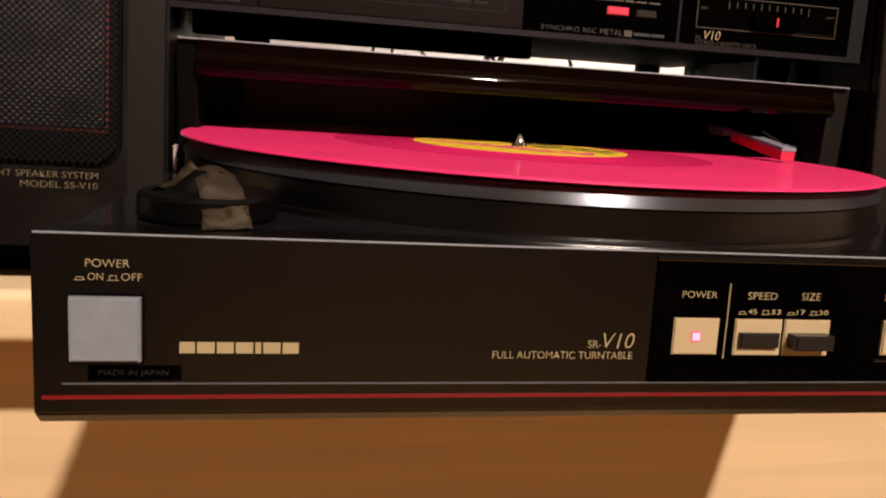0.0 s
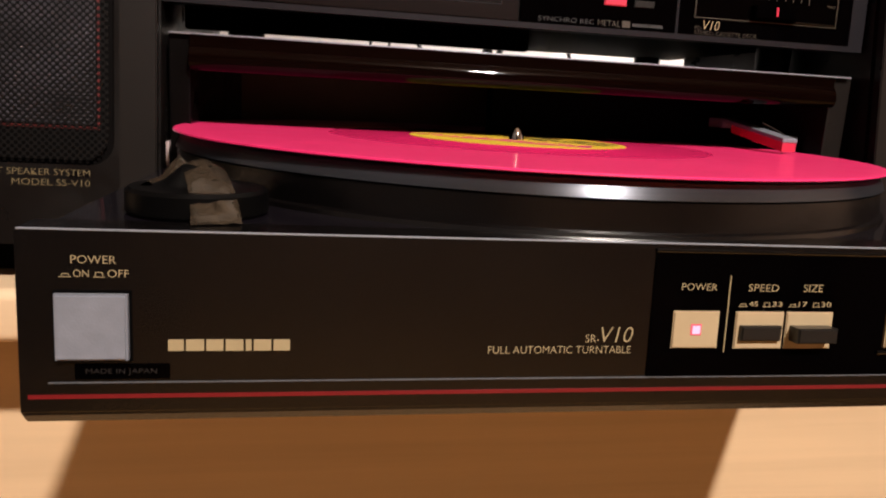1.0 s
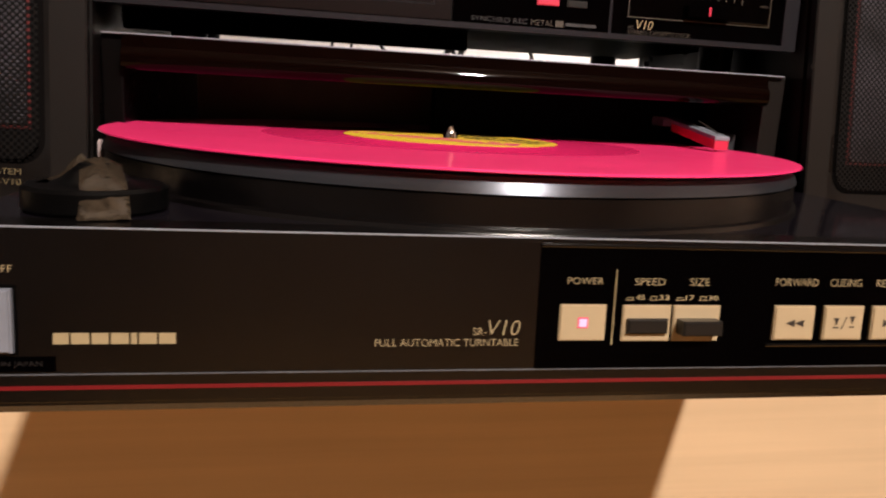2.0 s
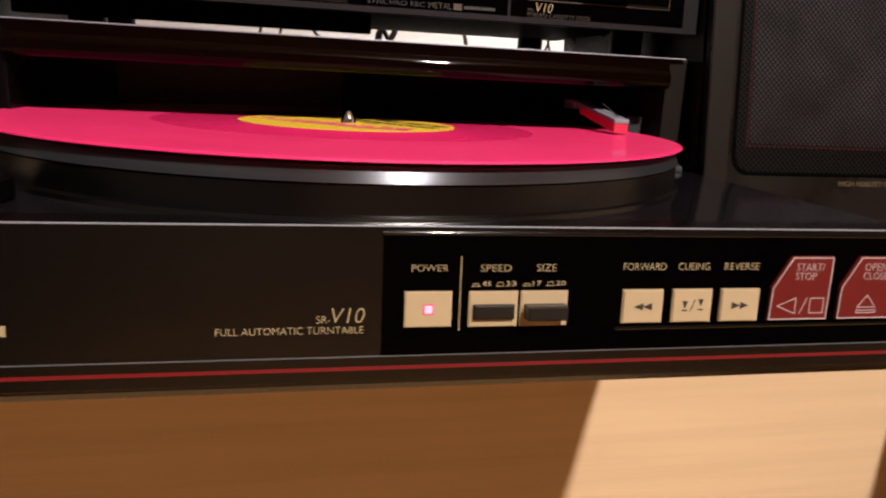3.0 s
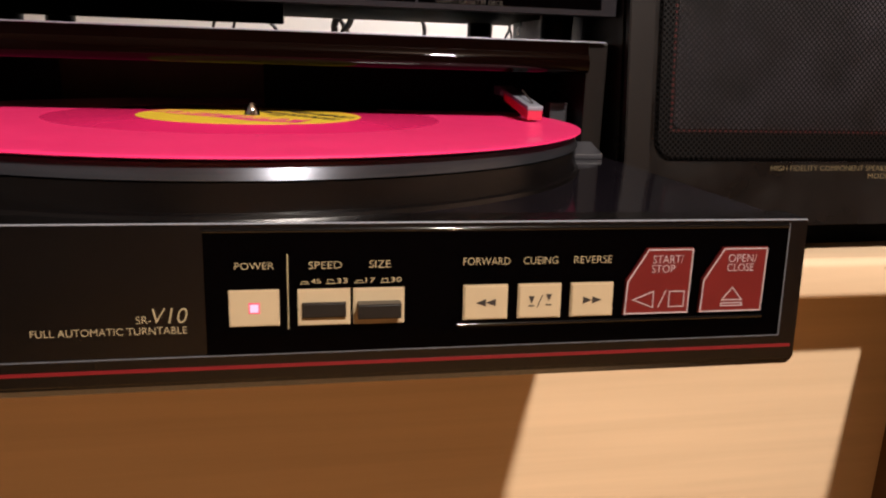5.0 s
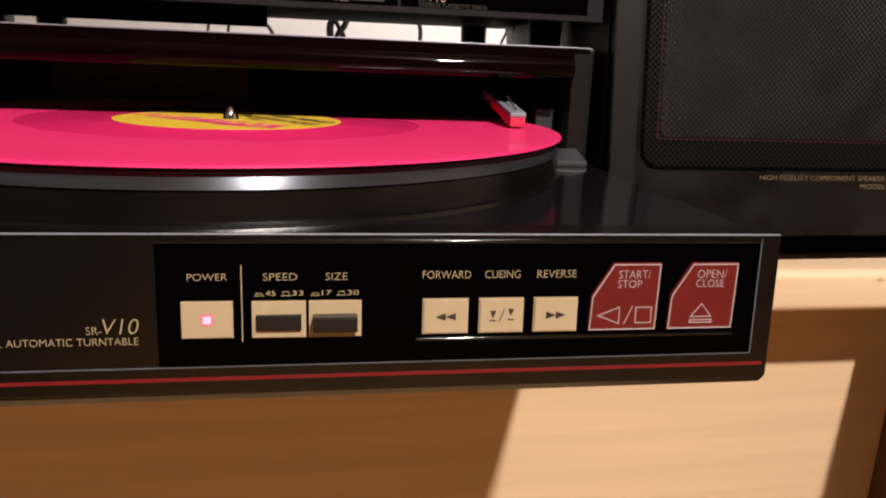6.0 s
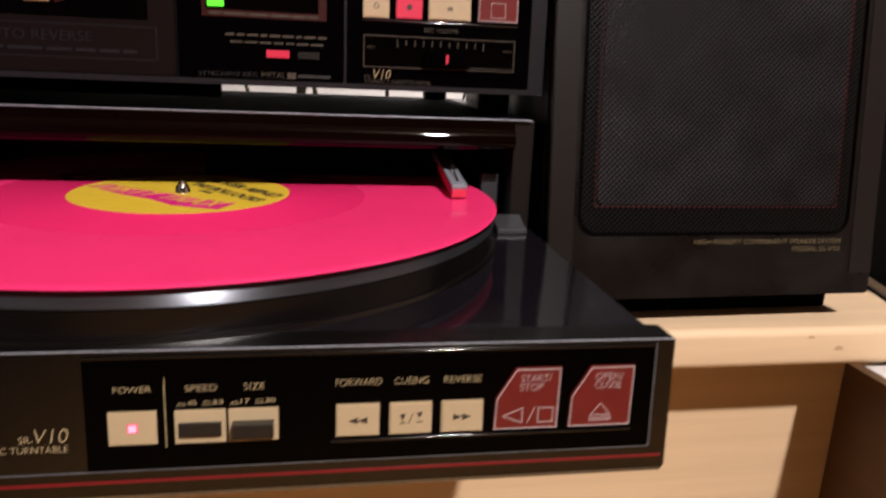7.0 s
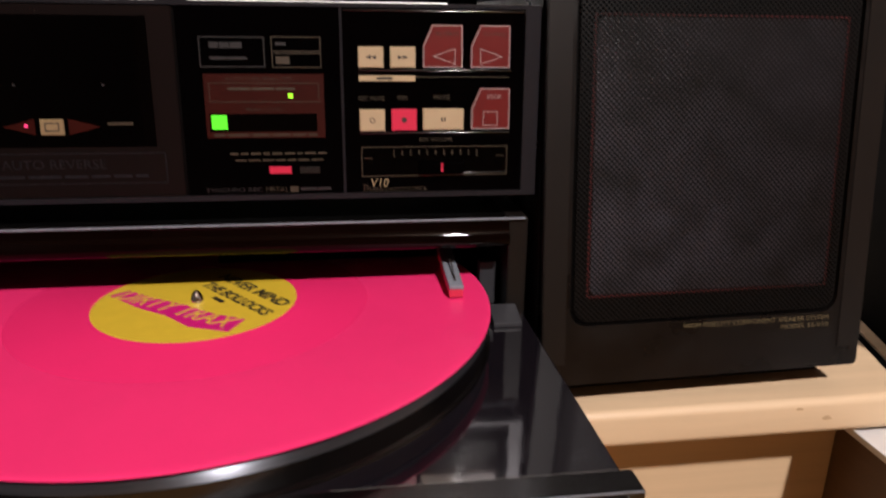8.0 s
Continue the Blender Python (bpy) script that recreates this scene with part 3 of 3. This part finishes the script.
    part("arm_rest", box(0.3095, 0.3192, 0.178, 0.186, -0.0004, 0.0250, 0.0006), MID_GREY, p, "grey arm rest")
    part("guide_pin", box(0.0042, 0.0056, 0.146, 0.150, -0.0004, 0.0102, 0.0003), PALE_LINE, p, "pale guide pin")
    # tonearm
    def sloped(x0, x1, y0, y1, z0, z1, bevel, drop):
        bm = box(x0, x1, y0, y1, z0, z1, bevel)
        for v in bm.verts:
            v.co.z -= max(0.0, 0.172 - v.co.y) * drop
        return bm

    arm = part("tonearm_head", sloped(0.2868, 0.2946, 0.1430, 0.200, 0.0301, 0.0322, 0.0005, 0.265), GREY_KEY, p, "slim pale grey tonearm head")
    part("slot", sloped(0.2903, 0.2911, 0.1480, 0.168, 0.0321, 0.0325, 0.0, 0.265), DARK_PRINT, arm)
    part("cartridge", sloped(0.2870, 0.2944, 0.1434, 0.190, 0.0247, 0.0301, 0.0005, 0.235), PINK_KEY, arm, "red cartridge body")
    part("stylus", box(0.2905, 0.2909, 0.148, 0.1485, 0.0173, 0.0215), DARK_PRINT, arm)
    part("tonearm", box(0.2875, 0.2940, 0.2001, 0.2149, 0.027, 0.032, 0.0006), GREY_KEY, p)
    return p


def record():
    r = thing("vinyl_record", (CX, CY, 0.0162), "bright pink vinyl record lying on the platter", "record")
    z = ZR
    part("disc", lathe([(0.0, 0.0162), (0.1490, 0.0162), (0.1500, 0.0166), (0.1499, 0.0171), (0.1490, z), (0.1460, z - 0.0002), (0.0900, z - 0.0002),
                        (0.0865, z - 0.0003)], (CX, CY), 220), VINYL, r, "pink grooved vinyl", True)
    # The run-out's lack of groove sheen is put in as a darker pink.
    part("run_out", lathe([(0.0865, z - 0.00028), (0.0855, z - 0.0002), (0.0545, z - 0.0002), (0.0535, z - 0.00002), (0.0500, z - 0.00002), (0.0036, z - 0.00002)], (CX, CY), 160), VINYL_DEAD, r,
         "smooth pink run-out, darkened for its missing groove sheen", True)
    # label, turned as it comes to rest
    lab = part("paper_label", lathe([(0.0500, z - 0.0001), (0.0500, z + 0.0001), (0.0036, z + 0.0001)], (CX, CY), 96), YELLOW, r, "yellow paper label")

    class Flat:
        m = Matrix.Translation((CX, CY, z)) @ Matrix.Rotation(radians(-51), 4, "Z")

        def set(self, bm):
            bm.transform(self.m)
            return bm

    flat = Flat()
    band = [(-0.0351, -0.0262), (-0.0343, -0.0163), (-0.018, -0.0128), (0.0011, -0.0063), (0.018, -0.0030), (0.0339, 0.0041), (0.0405, -0.0085), (0.0237, -0.0180), (0.006, -0.0188),
            (-0.0113, -0.0235)]
    band = [(1.1 * x + 0.0004, 1.08 * y) for x, y in band]
    part("title_band", flat.set(prism(ccw(band), 0.0001, 0.0002)), MAGENTA, lab, "ragged magenta band")
    lettering(flat, "DIRTY TRAX", -0.0365, 0.0395, -0.0185, -0.0060, 0.0002, YELLOW, lab, slant=0.15, turn=15, weight=0.0)
    lettering(flat, "NEVER MIND", -0.024, 0.036, 0.0255, 0.0335, 0.0001, DARK_PRINT, lab, weight=0.03)
    lettering(flat, "THE BOLLOCKS", -0.019, 0.040, 0.0125, 0.0200, 0.0001, DARK_PRINT, lab, weight=0.03)
    bars(flat, 0.0015, 0.0110, 0.0070, 0.0098, 0.0001, DARK_PRINT, lab)
    return r


def puck():
    """The centre adapter for small records, held down with a piece of tape."""
    a = thing("record_adapter", (0.0356, 0.0318, 0.0), "round black single adapter on the tray corner", "adapter")
    part("body", lathe([(0.0, 0.0), (0.0185, 0.0), (0.0190, 0.0006), (0.0188, 0.0058), (0.0178, 0.0068), (0.0120, 0.0070), (0.0090, 0.0082), (0.0040, 0.0125), (0.0, 0.0128)],
                       (0.0356, 0.0318), 64), RUBBER, a, "", True)
    t = thing("adhesive_tape", (0.042, 0.018, 0.0), "crumpled strip of shiny brown-grey tape over the adapter", "tape")
    path = [(0.0340, 0.0420, 0.0075), (0.0348, 0.0385, 0.0118), (0.0362, 0.0345, 0.0136), (0.0378, 0.0290, 0.0126), (0.0398, 0.0225, 0.0102), (0.0418, 0.0165, 0.0070),
            (0.0430, 0.0120, 0.0030), (0.0436, 0.0085, 0.0004)]
    bm = bmesh.new()
    rows, n = [], 7
    rnd = random.Random(4)
    for i, (x, y, z) in enumerate(path):
        wid = 0.0050 + 0.0016 * i / 7
        row = []
        for k in range(n):
            s = k / (n - 1) * 2 - 1
            row.append(bm.verts.new((x + s * wid * 0.92, y + s * wid * 0.25, max(0.0003, z - 0.0022 * s * s * (1 - i / 8) + rnd.uniform(-0.0004, 0.0004)))))
        rows.append(row)
    for r0, r1 in zip(rows, rows[1:]):
        for k in range(n - 1):
            bm.faces.new((r0[k], r0[k + 1], r1[k + 1], r1[k]))
    bmesh.ops.solidify(bm, geom=bm.faces[:], thickness=0.00018)
    part("strip", bm, TAPE, t, "", True)
    # loose end folded over beside the strip
    fold = bmesh.new()
    rows = []
    for i, (x, y, z) in enumerate(((0.0215, 0.034, 0.0072), (0.0245, 0.035, 0.0085), (0.0270, 0.036, 0.0118), (0.0292, 0.037, 0.0140), (0.0318, 0.036, 0.0120), (0.0340, 0.035, 0.0105))):
        rows.append([fold.verts.new((x, y + dy, max(z - 0.0011 * k * k + rnd.uniform(-0.0003, 0.0003), 0.0071))) for k, dy in enumerate((0.004, 0.0, -0.004, -0.0075))])
    for r0, r1 in zip(rows, rows[1:]):
        for k in range(3):
            fold.faces.new((r0[k], r0[k + 1], r1[k + 1], r1[k]))
    bmesh.ops.solidify(fold, geom=fold.faces[:], thickness=0.00018)
    part("folded_end", fold, TAPE, t, "", True)


# ---------------------------------------------------------------- cassette deck
DECK = Face(0.163, 0.068, 0.05)


def cassette_deck():
    d = thing("cassette_deck", (0.167, 0.26, 0.0552), "black and grey stereo cassette deck on the record player", "cassette deck")
    bm = prism(rect(-0.0010, 0.3346, 0.0680, 0.1632), -0.004, 0.0, 0.0)
    part("chassis", box(0.0, 0.3336, 0.173, 0.367, 0.0728, 0.1630, 0.001), BLACK, d, "black metal case")
    part("face", DECK.set(bm), SATIN, d, "black front")
    loop = rect(-0.0010, 0.3346, 0.0680, 0.1632)
    part("frame", DECK.set(ring(loop, rect(0.0010, 0.3268, 0.0706, 0.1612), 0.0, 0.0022)), FRAME_GREY, d, "grey metal frame")
    for x, y in ((0.0195, 0.350), (0.309, 0.354), (0.029, 0.228), (0.322, 0.215)):
        part("foot", lathe([(0.0, 0.0551), (0.0080, 0.0551), (0.0090, 0.0560), (0.0095, 0.0727), (0.0, 0.0727)], (x, y), 24), RUBBER, d, "black rubber foot", True)
    part("lower_case", box(0.004, 0.172, 0.195, 0.201, 0.0601, 0.0729, 0.0008), BLACK, d, "shallow black case under the deck")
    # left strip and cassette door
    part("left_strip", DECK.set(prism(rect(0.0012, 0.0368, 0.0707, 0.1610), 0.0, 0.0012, 0.0003)), DECK_GREY, d, "warm grey metal strip")
    lettering(DECK, "MADE IN JAPAN", 0.0040, 0.0295, 0.0718, 0.0736, 0.0012, DIM_GOLD, d)
    door = part("cassette_door", DECK.set(prism(rect(0.0376, 0.1566, 0.0707, 0.1610), 0.0, 0.0020, 0.0005)), DECK_GREY, d, "warm grey cassette door")
    part("window", DECK.set(prism(rect(0.0520, 0.1450, 0.0955, 0.1560), 0.0020, 0.0023)), GLASS, door, "dark cassette window")
    outline(DECK, rect(0.0700, 0.1486, 0.0775, 0.0925), 0.0004, 0.0020, FRAME_GREY, door, "panel_line")
    for x in (0.083, 0.1225):
        part("hub", DECK.set(prism(rect(x, x + 0.0012, 0.1240, 0.1252), 0.0023, 0.0025)), DIM_GREY, door)
    h = 0.0023
    symbol(DECK, [[(0.0763, 0.1051), (0.0905, 0.1089), (0.0905, 0.1013)]], h, DEEP_MAROON, door, "arrow_key")
    symbol(DECK, [[(0.1056, 0.1089), (0.1056, 0.1013), (0.1200, 0.1051)]], h, DEEP_MAROON, door, "arrow_key")
    part("lamp", DECK.set(prism(rect(0.0861, 0.0875, 0.1050, 0.1064), h + 0.0002, h + 0.0006)), RED_LAMP, door, "glowing red lamp")
    kk = key(DECK, rect(0.0930, 0.1036, 0.1013, 0.1088), h, h + 0.0008, DIM_CREAM, door, "mode_key", "cream mode key")
    outline(DECK, rect(0.0950, 0.1016, 0.1030, 0.1072), 0.0006, h + 0.0008, DARK_PRINT, kk)
    bars(DECK, 0.1233, 0.1350, 0.1058, 0.1072, h, DIM_GOLD, door)
    lettering(DECK, "AUTO REVERSE", 0.0730, 0.1204, 0.0850, 0.0892, 0.0020, FRAME_GREY, door)
    bars(DECK, 0.0713, 0.1397, 0.0805, 0.0818, 0.0020, FRAME_GREY, door, (0.18, 0.42, 0.6, 0.75, 0.9))
    # display panel
    part("display_panel", DECK.set(prism(rect(0.1578, 0.2343, 0.0707, 0.1610), 0.0, 0.0012)), GLOSS, d, "glossy black display panel")
    part("key_panel", DECK.set(prism(rect(0.2357, 0.3266, 0.0707, 0.1610), 0.0, 0.0012)), GLOSS, d, "glossy black key panel")
    part("divider", DECK.set(prism(rect(0.2344, 0.2356, 0.0707, 0.1610), 0.0, 0.0014)), FRAME_GREY, d)
    h = 0.0012
    outline(DECK, rect(0.1678, 0.1984, 0.1329, 0.1471), 0.0005, h, DIM_GREY, d)
    bars(DECK, 0.1725, 0.1880, 0.1418, 0.1446, h, DIM_GREY, d, (0.3, 0.62))
    bars(DECK, 0.1725, 0.1900, 0.1365, 0.1378, h, DIM_GREY, d, (0.45,))
    outline(DECK, rect(0.2016, 0.2252, 0.1403, 0.1473), 0.0004, h, DIM_GOLD, d)
    outline(DECK, rect(0.2016, 0.2252, 0.1328, 0.1397), 0.0004, h, DIM_GOLD, d)
    bars(DECK, 0.2035, 0.2085, 0.1432, 0.1446, h, DIM_GREY, d)
    bars(DECK, 0.2035, 0.2100, 0.1345, 0.1380, h, DIM_GOLD, d)
    m = part("selector_panel", DECK.set(prism(rect(0.1688, 0.2260, 0.0990, 0.1298), h, h + 0.0003)), DEEP_MAROON, d, "maroon selector and level panel")
    h2 = h + 0.0003
    lettering(DECK, "AUTO TAPE SELECTOR", 0.1790, 0.2110, 0.1268, 0.1284, h2, DIM_GOLD, m)
    outline(DECK, rect(0.1712, 0.2236, 0.1163, 0.1256), 0.0003, h2, DIM_GOLD, m)
    bars(DECK, 0.1800, 0.2120, 0.1222, 0.1234, h2, DIM_GOLD, m, (0.35, 0.7))
    part("lamp", DECK.set(prism(rect(0.2086, 0.2108, 0.1182, 0.1206), h2, h2 + 0.0006, 0.0002)), YELLOW_GREEN_LED, m, "glowing yellow-green lamp")
    lettering(DECK, "PEAK LEVEL", 0.1880, 0.2060, 0.1122, 0.1134, h2, DIM_GOLD, m)
    part("meter", DECK.set(prism(rect(0.1706, 0.2222, 0.1022, 0.1108), h2, h2 + 0.0003)), GLASS, m, "dark level meter")
    part("lamp", DECK.set(prism(rect(0.1714, 0.1788, 0.1033, 0.1102), h2 + 0.0003, h2 + 0.0006, 0.0002)), GREEN_LED, m, "glowing green meter segment")
    bars(DECK, 0.1720, 0.2220, 0.0999, 0.1010, h2, DIM_GOLD, m, (0.12, 0.35, 0.55, 0.75, 0.9))
    bars(DECK, 0.1790, 0.2262, 0.0907, 0.0917, h, DIM_GOLD, d, (0.1, 0.2, 0.33, 0.42, 0.55, 0.68, 0.76, 0.9))
    bars(DECK, 0.1812, 0.2245, 0.0875, 0.0883, h, DIM_GOLD, d, (0.14, 0.3, 0.45, 0.58, 0.7, 0.85))
    key(DECK, rect(0.1978, 0.2085, 0.0811, 0.0847), h, h + 0.0012, PINK_KEY, d, "slide_key", "coral red slide key")
    key(DECK, rect(0.2126, 0.2226, 0.0811, 0.0843), h, h + 0.0010, SWITCH, d, "slide_key", "dark slide key")
    lettering(DECK, "SYNCHRO REC", 0.1664, 0.1936, 0.0720, 0.0742, h, DIM_GREY, d)
    lettering(DECK, "METAL", 0.1955, 0.2066, 0.0718, 0.0744, h, DIM_GOLD, d)
    bars(DECK, 0.2075, 0.2115, 0.0716, 0.0746, h, DIM_GOLD, d, (0.5,))
    bars(DECK, 0.2125, 0.2280, 0.0724, 0.0738, h, DIM_GREY, d, (0.55,))
    # keys
    for x0, x1, z0, z1, mat, what in ((0.2432, 0.2554, 0.1329, 0.1430, CREAM, "rw"), (0.2589, 0.2713, 0.1329, 0.1430, CREAM, "ff"), (0.2433, 0.2558, 0.1019, 0.1127, CREAM, "o"),
                                      (0.2592, 0.2718, 0.1021, 0.1128, PINK_KEY, "dot"), (0.2751, 0.2958, 0.1023, 0.1130, CREAM, "pause")):
        b = key(DECK, rect(x0, x1, z0, z1), h, h + 0.0016, mat, d, "button", ("coral red" if mat is PINK_KEY else "cream") + " push button with a dark symbol", 0.0004)
        c, z, hh = (x0 + x1) / 2, (z0 + z1) / 2, h + 0.0016
        if what in ("rw", "ff"):
            w = -1 if what == "rw" else 1
            symbol(DECK, [tri(c - 0.0013, z, 0.0026, 0.0022, w), tri(c + 0.0013, z, 0.0026, 0.0022, w)], hh, DARK_PRINT, b)
        elif what == "pause":
            symbol(DECK, [rect(c - 0.0012, c - 0.0003, z - 0.001, z + 0.001), rect(c + 0.0003, c + 0.0012, z - 0.001, z + 0.001)], hh, DARK_PRINT, b)
        else:
            circle = [(c + 0.0014 * math.cos(i * math.pi / 8), z + 0.0014 * math.sin(i * math.pi / 8)) for i in range(16)]
            if what == "o":
                outline(DECK, circle, 0.0005, hh, DARK_PRINT, b, "symbol")
            else:
                symbol(DECK, [circle], hh, DARK_PRINT, b)
    key(DECK, rect(0.2432, 0.2713, 0.1264, 0.1292), h, h + 0.0003, CREAM, d, "label_strip", "cream strip under two keys", 0.0001)
    bars(DECK, 0.2520, 0.2600, 0.1272, 0.1284, h + 0.0003, DARK_PRINT, d)
    part("line", DECK.set(prism(rect(0.2719, 0.3188, 0.1284, 0.1287), h, h + 0.0002)), DIM_GOLD, d)
    for x0, z0, words, way in ((0.2750, 0.1330, "REVERSE", -1), (0.2991, 0.1330, "FORWARD", 1), (0.2997, 0.1026, "STOP", 0)):
        loop = [(x0, z0), (x0 + 0.0200, z0), (x0 + 0.0198, z0 + 0.0205), (x0 + 0.0046, z0 + 0.0205), (x0, z0 + 0.0104)]
        b = key(DECK, loop, h, h + 0.0016, RED_KEY, d, "button", "maroon push button with pale outline and symbol")
        outline(DECK, inset(ccw(loop), 0.0002), 0.0004, h + 0.0016, PALE_LINE, b)
        lettering(DECK, words, x0 + (0.0064 if way else 0.0082), x0 + (0.0180 if way else 0.0152), z0 + 0.0152, z0 + 0.0172, h + 0.0016, DIM_GOLD if way else PALE_LINE, b)
        if way:
            c = x0 + 0.0105
            outline(DECK, tri(c, z0 + 0.0055, 0.0115, 0.0078, way), 0.0003, h + 0.0016, PALE_LINE, b)
        else:
            outline(DECK, rect(x0 + 0.0062, x0 + 0.0136, z0 + 0.0018, z0 + 0.0090), 0.0003, h + 0.0016, PALE_LINE, b)
    for words, x0, x1, z0 in (("REC MUTE", 0.2430, 0.2557, 0.1170), ("REC", 0.2625, 0.2679, 0.1173), ("PAUSE", 0.2807, 0.2891, 0.1176), ("REC VOLUME", 0.2734, 0.2903, 0.0964)):
        lettering(DECK, words, x0, x1, z0, z0 + 0.0021, h, DIM_GOLD, d)
    v = part("volume_slot", DECK.set(prism(rect(0.2437, 0.3192, 0.0788, 0.0940), h, h + 0.0002)), GLASS, d, "recessed recording volume slot")
    outline(DECK, rect(0.2437, 0.3192, 0.0788, 0.0940), 0.0004, h + 0.0002, DIM_GOLD, v)
    part("volume_knob", DECK.set(prism(rect(0.2730, 0.2960, 0.0800, 0.0862), h + 0.0002, h + 0.0040, 0.0006)), GLOSS, v, "black sliding knob")
    part("pointer", DECK.set(prism(rect(0.2840, 0.2850, 0.0815, 0.0857), h + 0.0040, h + 0.0042)), PINK_KEY, v, "red pointer line")
    lettering(DECK, "MIN", 0.2455, 0.2490, 0.0876, 0.0888, h + 0.0002, DIM_GOLD, v)
    lettering(DECK, "MAX", 0.3135, 0.3178, 0.0882, 0.0894, h + 0.0002, DIM_GOLD, v)
    for i in range(11):
        x = 0.2600 + i * 0.0043
        part("tick", DECK.set(prism(rect(x, x + 0.0004, 0.0886 if i in (0, 10) else 0.0895, 0.0922), h + 0.0002, h + 0.0004)), DIM_GOLD, v)
    for xa, xb, z in ((0.2430, 0.3200, 0.1318), (0.2430, 0.3200, 0.1010), (0.2965, 0.3185, 0.0800), (0.2365, 0.3262, 0.1600)):
        rod(0.163 + 0.05 * (z - 0.068) - 0.0016, z, 0.0006, xa, xb, "key_rim", d)
    lettering(DECK, "PC-", 0.2444, 0.2480, 0.0735, 0.0750, h, DIM_GOLD, d)
    lettering(DECK, "V10", 0.2486, 0.2572, 0.0735, 0.0778, h, GOLD, d, slant=0.2)
    lettering(DECK, "STEREO CASSETTE DECK", 0.2444, 0.2773, 0.0711, 0.0730, h, DIM_GOLD, d)


def upper_unit():
    """The next case of the stack, of which only the feet and the foot edge show."""
    u = thing("amplifier", (0.167, 0.26, 0.1634), "black hi-fi unit standing on the cassette deck", "amplifier")
    part("case", box(0.0, 0.3336, 0.172, 0.367, 0.1674, 0.29, 0.001), BLACK, u)
    for x in (0.03, 0.15, 0.30):
        part("foot", lathe([(0.0, 0.1631), (0.0065, 0.1631), (0.0080, 0.1640), (0.0080, 0.1675), (0.0, 0.1675)], (x, 0.20), 24), RUBBER, u, "black rubber foot", True)


def cables():
    """Leads that hang from the backs of the units to the board: x at three heights, and thickness."""
    for low, mid, high, r in ((0.103, 0.107, 0.108, 0.0013), (0.119, 0.123, 0.121, 0.0012), (0.166, 0.150, 0.139, 0.0016), (0.205, 0.205, 0.213, 0.0030), (0.203, 0.217, 0.223, 0.0026),
                              (0.222, 0.211, 0.202, 0.0020), (0.282, 0.281, 0.276, 0.0018), (0.349, 0.357, 0.360, 0.0012), (0.362, 0.358, 0.352, 0.0010)):
        lead = [(low, 0.47, SHELF_Z + 0.002), (low, 0.465, 0.02), (0.5 * (low + mid), 0.452, 0.062), (mid, 0.450, 0.074), (high, 0.450, 0.092), (high, 0.42, 0.118), (min(high, 0.32), 0.368, 0.125)]
        tagged(tube(lead, r, None, CABLE, "cable"), "thin black cable hanging behind the stereo", "cable", "cables behind the stereo")


# ---------------------------------------------------------------- loudspeakers
SPK = Face(0.150, 0.020, 0.12)


def speaker(x0, text_end, turn):
    """A loudspeaker that leans back on its foot; x0 is its left edge, turn its yaw in degrees."""
    W, Z0, Z1 = 0.1935, -0.0350, 0.262
    x1 = x0 + W
    s = thing("loudspeaker", (x0 + W / 2, 0.25, SHELF_Z), "dark grey loudspeaker with a black grille and gold lettering", "loudspeaker", "pair of loudspeakers")
    part("cabinet", SPK.set(prism(rect(x0, x1, Z0, Z1), -0.18, 0.0, 0.003)), SPEAKER, s, "dark grey cabinet")
    # raised front frame round the grille
    out = rounded(x0 + 0.0005, x1 - 0.0005, Z0 + 0.0005, Z1 - 0.0005, 0.003)
    inn = rounded(x0 + 0.0155, x1 - 0.0170, -0.0015, Z1 - 0.016, 0.010)
    part("front_frame", SPK.set(ring(out, inn, -0.001, 0.0035)), SPEAKER, s, "black front frame")
    # Strips lighter than the frame put the sheen of its sides into colour.
    for xa, xb in ((x0 + 0.0002, x0 + 0.0135), (x1 - 0.0150, x1 - 0.0002)):
        part("sheen_strip", SPK.set(prism(rect(xa, xb, Z0 + 0.012, Z1 - 0.004), 0.0035, 0.0041, 0.0005)), BEZEL, s, "dark grey strip with the frame's side sheen in its colour")
    # pierced sheet in front of a cloth-covered baffle
    part("baffle", SPK.set(prism(rounded(x0 + 0.0157, x1 - 0.0172, -0.0013, Z1 - 0.0162, 0.0098), -0.001, 0.0004)), BAFFLE, s)
    g = part("grille_field", SPK.set(prism(rounded(x0 + 0.0275, x1 - 0.0250, 0.0150, 0.1585, 0.004), 0.0004, 0.0010)), GRILLE_INNER, s, "grey cloth behind the grille")
    outline(SPK, rect(x0 + 0.0258, x1 - 0.0233, 0.0133, 0.1602), 0.0011, 0.0004, DULL_RED, g, "red_edge", 0.0004)
    part("grille", SPK.set(prism(rounded(x0 + 0.0178, x1 - 0.0193, 0.0006, Z1 - 0.0183, 0.0095), 0.0036, 0.0038)), GRILLE, s, "black perforated grille")
    part("plinth", box(x0 + 0.006, x1 - 0.003, 0.168, 0.30, SHELF_Z, -0.030, 0.001), BLACK, s, "black foot")
    lettering(SPK, "HIGH FIDELITY COMPONENT SPEAKER SYSTEM", text_end - 0.0895, text_end, -0.0060, -0.0034, 0.0035, SPEAKER_GOLD, s)
    lettering(SPK, "MODEL SS-V10", text_end - 0.0300, text_end, -0.0102, -0.0076, 0.0035, SPEAKER_GOLD, s)
    s.rotation_euler.z = radians(turn)
    s.location.x -= 0.10 * math.sin(radians(turn))


room()
sideboard()
side_cabinet()
dark_box()
record_player()
record()
puck()
cassette_deck()
upper_unit()
speaker(0.3365, 0.5085, 2.2)
speaker(-0.1925, -0.0255, 0.0)
cables()
